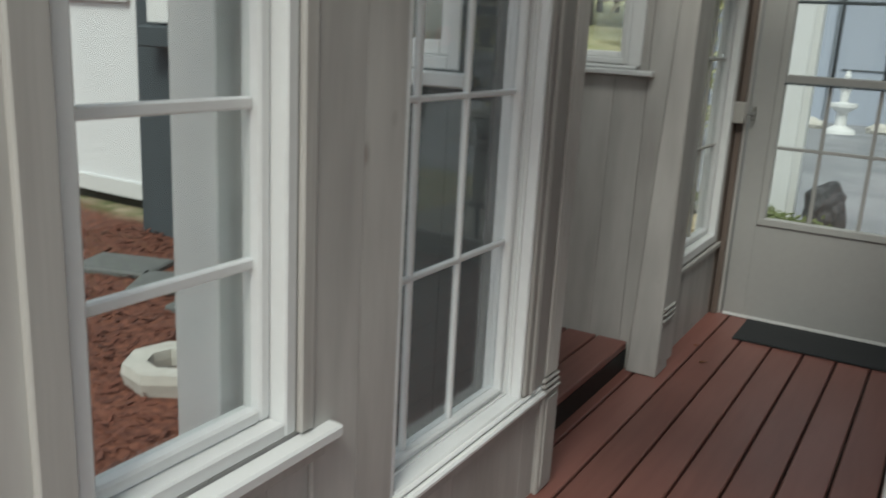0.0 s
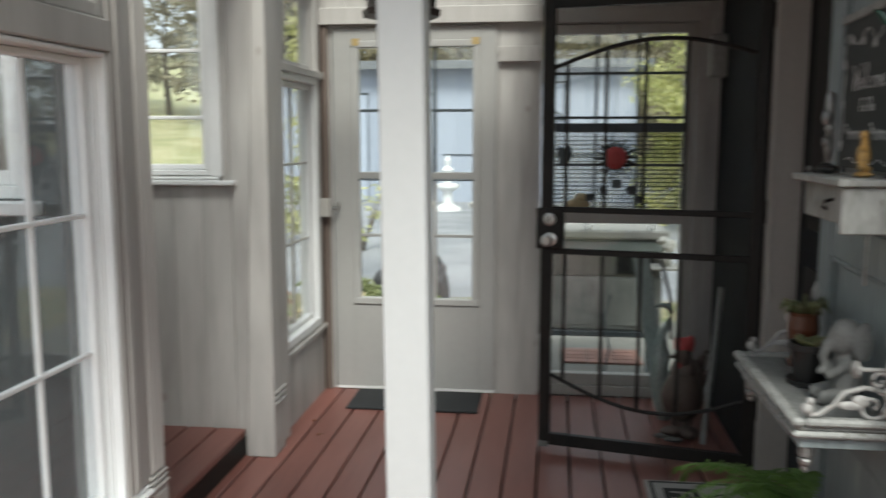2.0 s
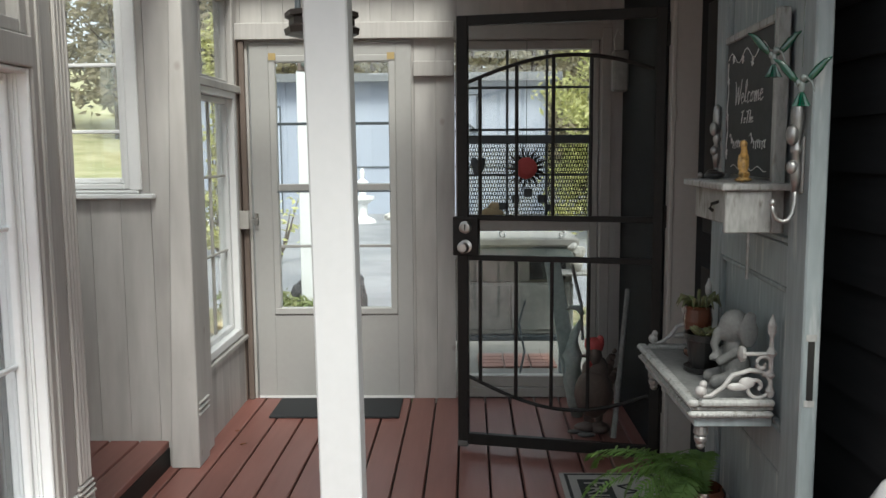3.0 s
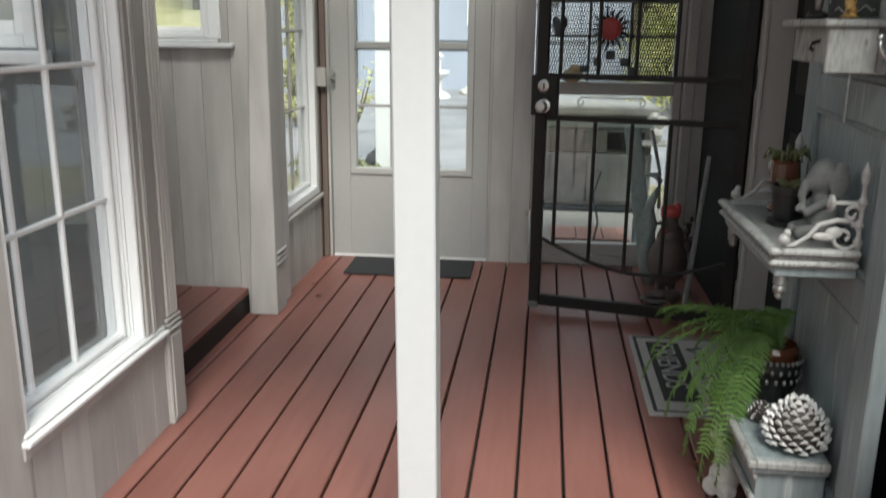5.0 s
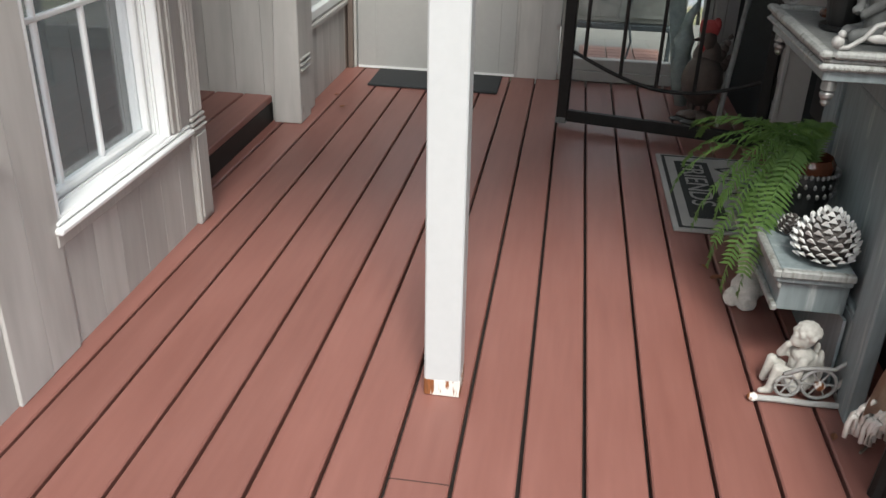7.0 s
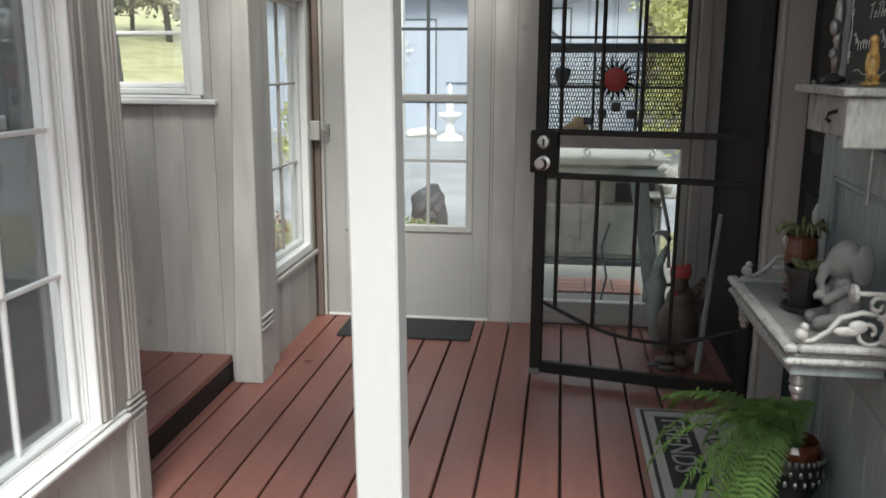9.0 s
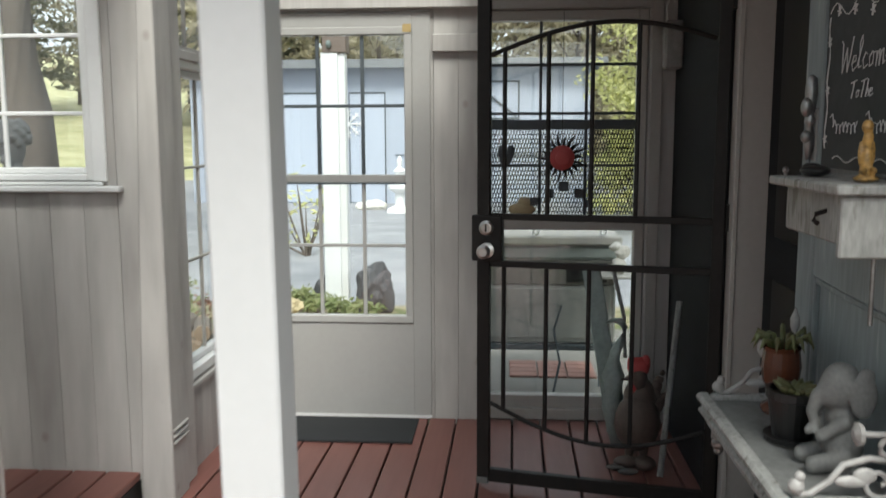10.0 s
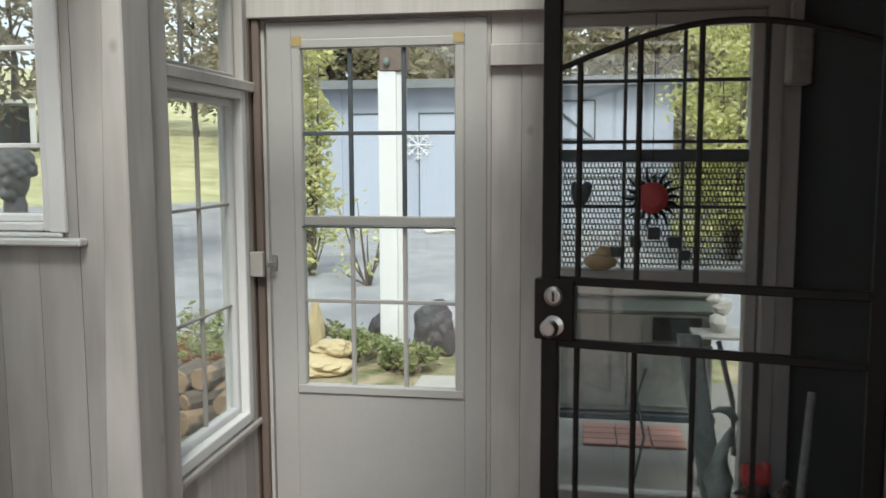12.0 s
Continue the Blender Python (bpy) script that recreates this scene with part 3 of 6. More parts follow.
tagged(part("trim_corner_post_2", bm, WOOD), "whitewashed pine corner post with knots", "trim", kind="structure")
tagged(part("trim_casing_2", boxes((LEFT - 0.03, 3.75, 0.0, LEFT + 0.01, 3.895, TOP), bevel=0.003), WOOD), "plain whitewashed pine window casing", "trim", kind="structure")
for k in range(3):
    part("bead", boxes((-0.72, 3.60, 0.24 + k * 0.026, -0.708, 3.745, 0.258 + k * 0.026), bevel=0.006), TRIM, bpy.data.objects["trim_casing_2"])
tagged(part("trim_window_mullion", boxes((LEFT - 0.06, 1.612, 1.70, LEFT + 0.014, 2.30, 1.79), bevel=0.004), TRIM), "whitewashed rail between two windows", "trim", kind="structure")
tagged(part("trim_window_mullion_2", boxes((LEFT - 0.06, 0.78, 1.70, LEFT + 0.014, 1.32, 1.79), bevel=0.004), TRIM), "whitewashed rail between two windows", "trim", kind="structure")
tagged(part("trim_window_mullion_3", boxes((LEFT - 0.03, 3.91, 1.772, LEFT + 0.0, 4.69, 1.812), bevel=0.004), TRIM), "whitewashed rail between two windows", "trim", kind="structure")
tagged(part("trim_casing_0", boxes((LEFT, 1.30, 0.66, LEFT + 0.016, 1.335, TOP), (LEFT, 0.785, 0.66, LEFT + 0.016, 0.843, TOP), bevel=0.003), TRIM), "whitewashed casing round the window", "trim", kind="structure")
tagged(part("trim_batten", boxes((LEFT, 1.478, 0.0, LEFT + 0.01, 1.613, TOP), bevel=0.003), WOOD), "whitewashed pine board with knots", "trim", kind="structure")
tagged(part("trim_batten_2", boxes((LEFT, 1.337, 0.0, LEFT + 0.012, 1.4765, TOP), bevel=0.003), WOOD), "wide smooth whitewashed pine board with knots", "trim", kind="structure")
tagged(part("trim_header", boxes((LEFT - 0.03, END - 0.045, 2.068, 0.452, END - 0.001, 2.16), bevel=0.004), TRIM), "whitewashed header board over the storm door", "trim", kind="structure")
tagged(part("trim_header_block", boxes((0.225, END - 0.035, 1.86, 0.452, END - 0.001, 1.945), bevel=0.004), TRIM), "whitewashed block on the board wall", "trim", kind="structure")
tagged(part("trim_jamb", boxes((-0.80, END - 0.05, 0, -0.765, END - 0.001, 2.068), (-0.76, END - 0.03, 0, -0.728, END - 0.001, 2.068), bevel=0.004), BROWN), "dark brown wooden door jamb", "trim", kind="structure")
tagged(part("trim_window_side", boxes((1.28, END - 0.018, 0, 1.335, END - 0.001, 2.12), (0.44, END - 0.014, 2.062, 1.335, END - 0.001, 2.14), bevel=0.003), CASING), "warm grey casing beside the tall window", "trim", kind="structure")


# ---- windows ----
def oriented(axis, pos, list_of, bevel=0.0):
    """Boxes from (u0, u1, z0, z1, near, far) with depth measured from pos."""
    return boxes(*[(u0, pos + a, z0, u1, pos + b, z1) if axis == "x" else (pos + a, u0, z0, pos + b, u1, z1) for u0, u1, z0, z1, a, b in list_of], bevel=bevel)


def window(name, axis, pos, hole, label, vs, hs, out, frame_mat=None, side=0.04, sash=0.045, munt=0.02, munt_mat=None, deep=0.0, glass=None):
    """Frame, sash, muntins and pane in a wall's opening. out: +1 or -1, the way to the outside."""
    mat = frame_mat or VINYL
    u0, u1, z0, z1 = hole
    u0, u1, z0, z1 = u0 + 0.002, u1 - 0.002, z0 + 0.002, z1 - 0.002
    w = tagged(new(name), label, "window", kind="structure")
    o = lambda a, b: (a * out, b * out) if out > 0 else (b * out, a * out)
    back = 0.1 + deep
    part("window_frame", oriented(axis, pos, [(u0, u0 + side, z0, z1, *o(-0.005, back)), (u1 - side, u1, z0, z1, *o(-0.005, back)), (u0 + side, u1 - side, z0, z0 + side, *o(-0.005, back)), (u0 + side, u1 - side, z1 - side, z1, *o(-0.005, back))], 0.004), mat, w)
    a, b, c, d = u0 + side, u1 - side, z0 + side, z1 - side
    p, q = 0.03 + deep, 0.07 + deep
    part("sash", oriented(axis, pos, [(a, a + sash, c, d, *o(p, q)), (b - sash, b, c, d, *o(p, q)), (a + sash, b - sash, c, c + sash, *o(p, q)), (a + sash, b - sash, d - sash, d, *o(p, q))], 0.005), mat, w)
    if deep:
        part("sash_track", oriented(axis, pos, [(a, a + 0.006, c, d, *o(p - 0.012, p - 0.008)), (b - 0.006, b, c, d, *o(p - 0.012, p - 0.008)), (b - 0.008, b, c, d, *o(p - 0.024, p - 0.02)), (a + 0.006, b - 0.008, c, c + 0.006, *o(p - 0.012, p - 0.008))]), mat, w)
    a, b, c, d = a + sash, b - sash, c + sash, d - sash
    for v in vs:
        part("muntin", oriented(axis, pos, [(v - munt / 2, v + munt / 2, c, d, *o(p + 0.015, p + 0.032))], 0.003), munt_mat or mat, w)
    for h in hs:
        part("muntin", oriented(axis, pos, [(a, b, h - munt / 2, h + munt / 2, *o(p + 0.0145, p + 0.0325))], 0.003), munt_mat or mat, w)
    g = part("pane", oriented(axis, pos, [(a, b, c, d, *o(p + 0.022, p + 0.026))]), glass or GLASS, w)
    g.visible_shadow = False
    return w


window("window_1", "y", LEFT, W0, "white vinyl window with muntins beside the deck", [], [0.984, 1.256], -1, side=0.03, sash=0.027)
window("window_2", "y", LEFT, W1, "white vinyl window with muntins in the board wall", [1.78, 2.0], [0.83, 1.238], -1, side=0.014, sash=0.022, munt=0.014, deep=0.02, glass=HAZEGLASS)
window("window_3", "y", LEFT, W0U, "white upper window pane", [1.05], [], -1, TRIM)
window("window_4", "y", LEFT, W1U, "whitewashed upper window with one muntin", [1.95], [], -1, TRIM)
window("window_5", "y", LEFT - 0.02, W2, "white vinyl window beside the storm door", [4.03, 4.268], [0.905, 1.318], -1, munt=0.012, side=0.045, sash=0.03, munt_mat=CASING)
window("window_6", "y", LEFT - 0.02, W2U, "upper window beside the storm door", [4.17], [], -1, TRIM, side=0.016, sash=0.022, munt=0.014)
window("window_7", "x", 3.62, WA, "white window in the alcove wall with a thin sill", [-1.365], [1.545, 1.84], 1, munt=0.016, side=0.025, sash=0.025, glass=HAZEGLASS)
window("window_8", "x", 2.485, WN, "white window in the dark outside wall", [-1.4], [1.66], -1)

def sill(name, list_of, mat, label):
    return tagged(part(name, boxes(*list_of, bevel=0.005), mat), label, "window sill", kind="structure")

sill("window_sill_1", [(LEFT, 0.74, 0.628, LEFT + 0.045, 1.39, 0.655)], VINYL, "white painted window sill")
sill("window_sill_1_apron", [(LEFT, 0.76, 0.59, LEFT + 0.02, 1.37, 0.627)], TRIM, "whitewashed sill apron")
sill("window_sill_2", [(LEFT, 1.59, 0.338, LEFT + 0.03, 2.411, 0.356), (LEFT, 1.6, 0.357, LEFT + 0.016, 2.41, 0.37)], VINYL, "whitewashed window sill moulding")
sill("window_sill_2_apron", [(LEFT, 1.59, 0.30, LEFT + 0.014, 2.41, 0.344)], TRIM, "whitewashed sill apron")
sill("window_sill_5", [(LEFT - 0.02, 3.902, 0.365, LEFT - 0.002, 4.70, 0.392)], TRIM, "whitewashed window sill by the storm door")
sill("window_sill_7", [(-1.80, 3.575, 1.245, -0.875, 3.619, 1.268), (-1.78, 3.6, 1.269, -0.95, 3.619, 1.284)], VINYL, "white thin window sill over the boards")
tagged(part("trim_alcove_casing", boxes((-0.99, 3.603, 1.285, -0.935, 3.619, TOP), (-1.80, 3.603, 1.285, -1.741, 3.619, TOP), bevel=0.003), VINYL), "white casing beside the alcove window", "trim", kind="structure")
sill("window_sill_8", [(-1.80, 2.33, 1.225, -1.02, 2.384, 1.268)], VINYL, "white outside window sill")

# tall window beside the storm door: two sashes over a clear lower pane
w = tagged(new("window_9"), "tall white framed window with a punched screen on its lower sash", "window", kind="structure")
x0, x1, y = 0.46, 1.27, END + 0.02
part("window_frame", boxes((x0, y, 0.0, x0 + 0.05, y + 0.08, 2.058), (x1 - 0.045, y, 0.0, x1, y + 0.08, 2.058), (x0 + 0.05, y, 2.01, x1 - 0.045, y + 0.08, 2.058), (x0 + 0.05, y - 0.01, 0.002, x1 - 0.045, y + 0.08, 0.06), (x0 + 0.05, y + 0.01, 0.06, x1 - 0.045, y + 0.07, 0.125), (x0 + 0.05, y - 0.012, 0.985, x1 - 0.045, y + 0.08, 1.055), bevel=0.004), CASING, w)
# the rail's backlit darkness is put into the slate colour, muntins to match
part("meeting_rail", boxes((x0 + 0.05, y + 0.005, 1.482, x1 - 0.045, y + 0.06, 1.532), bevel=0.004), SLATEANDBACKLIT, w)
for h in (1.305, 1.562, 1.80):
    part("muntin", boxes((x0 + 0.05, y + 0.03, h - 0.007, x1 - 0.045, y + 0.045, h + 0.007)), SLATEANDBACKLIT, w)
for v in (0.755, 0.98):
    part("muntin", boxes((v - 0.007, y + 0.0295, 1.056, v + 0.007, y + 0.0455, 2.009)), SLATEANDBACKLIT, w)
for za, zb in ((0.126, 0.984), (1.056, 1.481), (1.533, 2.009)):
    g = part("pane", boxes((x0 + 0.051, y + 0.048, za, x1 - 0.046, y + 0.052, zb)), GLASS, w)
    g.visible_shadow = False
bm = bmesh.new()
bm.faces.new([bm.verts.new(c) for c in ((x0 + 0.051, y + 0.066, 1.056), (x1 - 0.046, y + 0.066, 1.056), (x1 - 0.046, y + 0.066, 1.481), (x0 + 0.051, y + 0.066, 1.481))])
part("window_screen", bm, HALFSCREEN, w, "grey punched insect screen")

# storm door with two glazed sashes
d = tagged(new("door_1"), "grey painted storm door with a nine-light glazed upper part", "door", kind="structure")
dx0, dx1, dy = -0.70, 0.212, END - 0.012
gx0, gx1, gz0, gz1 = -0.555, 0.083, 0.545, 1.945
part("door_leaf", boxes((dx0, dy, 0.02, gx0 - 0.04, dy + 0.04, 2.055), (gx1 + 0.04, dy, 0.02, dx1, dy + 0.04, 2.055), (gx0 - 0.04, dy, 0.02, gx1 + 0.04, dy + 0.04, gz0 - 0.04), (gx0 - 0.04, dy, gz1 + 0.04, gx1 + 0.04, dy + 0.04, 2.055), bevel=0.002), DOOR, d)
part("glazing_frame", boxes((gx0 - 0.04, dy - 0.008, gz0 - 0.03, gx0, dy + 0.035, gz1 + 0.03), (gx1, dy - 0.008, gz0 - 0.03, gx1 + 0.04, dy + 0.035, gz1 + 0.03), (gx0 - 0.04, dy - 0.01, gz1, gx1 + 0.04, dy + 0.034, gz1 + 0.04), (gx0 - 0.04, dy - 0.01, gz0 - 0.04, gx1 + 0.04, dy + 0.034, gz0), bevel=0.005), DOOR, d)
part("meeting_rail", boxes((gx0, dy - 0.002, 1.222, gx1, dy + 0.03, 1.262), bevel=0.004), DOOR, d)
part("meeting_rail", boxes((gx0 - 0.006, dy - 0.012, 1.214, gx1 + 0.006, dy + 0.0, 1.2215), bevel=0.001), SLATEANDBACKLIT, d)
for v in (-0.352, -0.128):
    part("muntin", boxes((v - 0.009, dy + 0.01, 1.262, v + 0.009, dy + 0.026, gz1), bevel=0.002), SLATEANDBACKLIT, d)
    part("muntin", boxes((v - 0.009, dy + 0.01, gz0, v + 0.009, dy + 0.026, 1.214), bevel=0.002), DOOR, d)
part("muntin", boxes((gx0, dy + 0.009, 1.595, gx1, dy + 0.027, 1.611), bevel=0.002), SLATEANDBACKLIT, d)
part("muntin", boxes((gx0, dy + 0.009, 0.895, gx1, dy + 0.027, 0.911), bevel=0.002), DOOR, d)
g = part("pane", boxes((gx0, dy + 0.016, gz0, gx1, dy + 0.02, gz1)), GLASS, d)
g.visible_shadow = False
part("bottom_sweep", boxes((dx0, dy - 0.006, 0.006, dx1, dy + 0.03, 0.0195)), VINYL, d, "white weather sweep")
for x in (gx0 - 0.035, gx1 - 0.005):
    part("tape_patch", boxes((x, dy - 0.0125, gz1 + 0.012, x + 0.042, dy - 0.0105, gz1 + 0.05)), TAPE, d, "yellowed tape on the corner")
part("latch_box", boxes((-0.775, dy - 0.07, 1.01, -0.715, dy - 0.04, 1.115), bevel=0.004), CASING, d, "grey strike box")
part("latch_handle", tube([(-0.70, dy - 0.005, 1.06), (-0.70, dy - 0.05, 1.06), (-0.665, dy - 0.052, 1.06)], 0.009), STEEL, d, "silver latch handle")
part("latch_plate", boxes((-0.693, dy - 0.008, 1.03, -0.673, dy, 1.095), bevel=0.002), STEEL, d)

# ---- things in the porch ----
# white post
p = thing("support_post", "white square wooden post with a rusted foot on the deck", "post", (0.244, 1.612, 0))
bm = boxes((-0.045, -0.045, 0.028, 0.045, 0.045, TOP), bevel=0.004)
for v in bm.verts:
    v.co.x -= 0.012 * v.co.z
part("shaft", bm, WHITE, p)
part("foot", boxes((-0.0455, -0.0455, 0.0, 0.0455, 0.0455, 0.05), bevel=0.003), RUST, p, "rusted flaking foot")

# hanging lantern behind the post
lan = thing("hanging_lantern", "dark bronze lantern hanging from the ceiling behind the post", "lamp", (0.075, 2.45, 1.80))
part("base", lathe([(0.07, 0), (0.112, 0.004), (0.115, 0.022), (0.1, 0.03), (0.1, 0.05), (0.112, 0.055), (0.112, 0.07), (0.02, 0.075)], 8), BRONZE, lan)
for k in range(4):
    a = radians(45 + 90 * k)
    part("upright", tube([(0.085 * math.cos(a), 0.085 * math.sin(a), 0.07), (0.085 * math.cos(a), 0.085 * math.sin(a), 0.36)], 0.009), SLATEANDBACKLIT, lan)
part("roof", lathe([(0.115, 0.36), (0.11, 0.375), (0.05, 0.45), (0.015, 0.47), (0.012, 0.5)], 8), BRONZE, lan)
part("chain", tube([(0, 0, 0.49), (0, 0, TOP - 1.80)], 0.006), BRONZE, lan)

# door rug
r = tagged(part("door_rug", boxes((-0.565, 4.315, 0.001, 0.148, 4.66, 0.014), bevel=0.003), RUBBER), "black ribbed rubber mat at the storm door", "mat")
# welcome mat
m = thing("welcome_mat", "grey doormat with black printed panels and letters", "mat", (0.924, 2.703, 0.0))
m.scale = (1, 0.945, 1)
part("backing", boxes((0, 0, 0.001, 0.44, 0.86, 0.012), bevel=0.003), MATGREY, m)
part("border", boxes((0.02, 0.02, 0.012, 0.034, 0.84, 0.014), (0.40, 0.02, 0.012, 0.414, 0.84, 0.014), (0.034, 0.02, 0.012, 0.40, 0.032, 0.014), (0.034, 0.828, 0.012, 0.40, 0.84, 0.014)), MATBLACK, m)
part("panel", boxes((0.07, 0.12, 0.012, 0.21, 0.77, 0.0138), bevel=0.0005), MATBLACK, m, "black printed panel")
def letters(text, size, mat, m4, parent, name="lettering", thin=0.0, lean=0.0):
    cu = bpy.data.curves.new(name, "FONT")
    cu.body, cu.size, cu.extrude, cu.offset, cu.shear = text, size, 0.0006, thin, lean
    tmp = new(name + "_draft", cu)
    me = bpy.data.meshes.new_from_object(tmp.evaluated_get(bpy.context.evaluated_depsgraph_get()))
    bpy.data.objects.remove(tmp)
    bpy.data.curves.remove(cu)
    me.transform(m4)
    me.materials.clear()
    me.materials.append(mat)
    ob = new(name, me)
    ob.parent = parent
    return ob

letters("FRIENDS", 0.13, MATGREY, pose(0.095, 0.74, 0.0152, 0, 0, -90), m)
for k in range(4):
    part("printed_curl", tube([(0.27 + 0.03 * math.sin(q * 0.9) + 0.012 * math.cos(q * 2.1 + k), 0.16 + 0.15 * k + 0.014 * q, 0.0125) for q in range(9)], 0.0045, 5), MATBLACK, m)

# security gate standing open
GATE = math.degrees(math.atan2(3.655 - 3.852, 1.372 - 0.493))
g = thing("security_gate", "black steel security gate with arched bars and dark screen, standing open", "gate", (0.493, 3.852, 0), GATE)
GL, STILE = 0.925, 0.045
part("gate_frame", boxes((-0.018, -0.016, 0.03, 0.034, 0.016, 2.065), (GL - STILE, -0.016, 0.03, GL, 0.016, 2.065), (0.034, -0.016, 2.02, GL - STILE, 0.016, 2.065), (0.034, -0.016, 0.03, GL - STILE, 0.016, 0.085), bevel=0.003), BLACK, g)
part("corner_foot", boxes((-0.02, -0.018, 0.018, 0.03, 0.018, 0.048), bevel=0.003), GREYSTONE, g, "worn grey corner")
for z in (1.135, 0.945):
    part("rail", boxes((0.034, -0.012, z - 0.013, GL - STILE, 0.012, z + 0.013), bevel=0.003), BLACK, g)
for s in (0.09, 0.262, 0.43, 0.6):
    top = 1.768 + 0.105 * math.sin(math.pi * (s - 0.03) / 0.92)
    low = 0.36 - 0.13 * math.sin(math.pi * (s - 0.03) / 0.94)
    part("bar", boxes((s - 0.008, -0.009, low, s + 0.008, 0.009, 0.932), bevel=0.003), BLACK, g)
    part("bar", boxes((s - 0.008, -0.009, 1.148, s + 0.008, 0.009, top), bevel=0.003), BLACK, g)
part("arch", tube([(0.034 + 0.84 * i / 20, 0, 1.765 + 0.11 * math.sin(math.pi * (0.84 * i / 20) / 0.94)) for i in range(21)], 0.009), BLACK, g)
part("arch", tube([(0.034 + 0.84 * i / 20, 0, 0.365 - 0.135 * math.sin(math.pi * (0.84 * i / 20) / 0.94)) for i in range(21)], 0.009), BLACK, g)
lk = part("lock_box", boxes((-0.038, -0.024, 0.955, 0.085, 0.024, 1.14), bevel=0.004), BLACK, g)
part("deadbolt", lathe([(0.028, 0), (0.03, 0.006), (0.022, 0.012), (0.018, 0.013)], 20, (0.024, -0.025, 1.09), pose(0, 0, 0, 90, 0, 0)), STEEL, lk, "silver deadbolt")
part("keyway", boxes((0.021, -0.0415, 1.075, 0.027, -0.0375, 1.105)), BLACK, lk)
part("knob", lathe([(0.031, 0), (0.031, 0.006), (0.015, 0.012), (0.014, 0.03), (0.026, 0.042), (0.028, 0.055), (0.018, 0.066)], 20, (0.024, -0.025, 1.0), pose(0, 0, 0, 90, 0, 0)), STEEL, lk, "silver door knob")
bm = bmesh.new()
bm.faces.new([bm.verts.new(c) for c in ((0.03, 0.011, 0.08), (GL - STILE + 0.01, 0.011, 0.08), (GL - STILE + 0.01, 0.011, 2.03), (0.03, 0.011, 2.03))])
part("security_screen", bm, MESHSCREEN, g, "fine black wire screen")
for z in (0.25, 1.1, 1.9):
    part("hinge", lathe([(0.012, 0), (0.012, 0.1)], 10, (GL + 0.008, 0, z)), BLACK, g)

# old door stood against the house wall as a display
od = thing("old_panel_door", "worn blue-grey panel door stood against the siding as a display", "door", (1.226, 1.632, 0), -3.5)
DH, DW = 2.05, 0.88
part("stile", boxes((0, 0, 0, 0.038, 0.125, DH), bevel=0.004), OLDBLUE, od)
part("stile", boxes((0, DW - 0.125, 0, 0.038, DW, DH), bevel=0.004), OLDBLUE, od)
for za, zb in ((0, 0.22), (0.70, 0.80), (1.14, 1.24), (1.92, DH)):
    part("rail", boxes((0.002, 0.125, za, 0.036, DW - 0.125, zb), bevel=0.004), OLDBLUE, od)
for za, zb in ((0.22, 0.70), (0.80, 1.14), (1.24, 1.92)):
    part("panel", boxes((0.016, 0.125, za, 0.032, DW - 0.125, zb)), OLDBLUE, od)
    part("moulding", boxes((0.004, 0.125, za, 0.018, 0.14, zb), (0.004, DW - 0.14, za, 0.018, DW - 0.125, zb), (0.004, 0.14, za, 0.018, DW - 0.14, za + 0.014), (0.004, 0.14, zb - 0.014, 0.018, DW - 0.14, zb), bevel=0.003), OLDBLUE, od)
# no hole is cut: the shade inside the mortise is a black inlay
part("latch_mortise", boxes((0.012, -0.0015, 0.915, 0.026, 0.002, 1.045)), PLASTIC, od, "latch mortise, its dark hollow drawn as a black inlay")
part("latch_rebate", boxes((0.008, -0.001, 0.90, 0.03, 0.001, 0.915), (0.008, -0.001, 1.045, 0.03, 0.001, 1.06)), OLDWHITE, od)


def hook(at, big, label):
    """Ornate coat hook on the old door: finial, boss, curl."""
    h = thing("coat_hook", label, "hook", at, group="hooks on the old door")
    s = big
    part("backplate", boxes((-0.006, -0.013 * s, 0.0, 0, 0.013 * s, 0.13 * s), bevel=0.003), OLDWHITE, h)
    part("finial", lathe([(0.004, 0.21), (0.012, 0.202), (0.015, 0.175), (0.013, 0.14), (0.008, 0.112), (0.013, 0.102), (0.013, 0.094), (0.008, 0.088), (0.013, 0.06), (0.013, 0.04), (0.006, 0.0)][::-1], 14, (-0.016, 0, 0), Matrix.Scale(s, 4)), PEWTER, h, smooth=True)
    part("boss", blob([(-0.028 * s, -0.004, 0.132 * s, 0.015 * s, 0.014 * s, 0.024 * s)]), PEWTER, h, smooth=True)
    part("boss", blob([(-0.026 * s, -0.004, 0.06 * s, 0.014 * s, 0.012 * s, 0.016 * s)]), PEWTER, h, smooth=True)
    part("curl", tube([(-0.016 + 0.62 * 0.0, 0, 0.03 * s), (-0.017, -0.003, -0.02 * s), (-0.021, -0.005, -0.045 * s), (-0.03, -0.006, -0.06 * s), (-0.043, -0.006, -0.064 * s), (-0.056, -0.006, -0.056 * s), (-0.063, -0.006, -0.04 * s), (-0.065, -0.006, -0.024 * s)], 0.0052 * s), PEWTER, h, smooth=True)
    part("tip", blob([(-0.065, -0.006, -0.02 * s, 0.008 * s, 0.008 * s, 0.009 * s)]), PEWTER, h, smooth=True)
    return h

hook((1.229, 1.676, 1.36), 0.95, "large antique silver coat hook on the old door")
hook((1.272, 2.40, 1.395), 0.9, "antique silver coat hook at the old door's far stile")

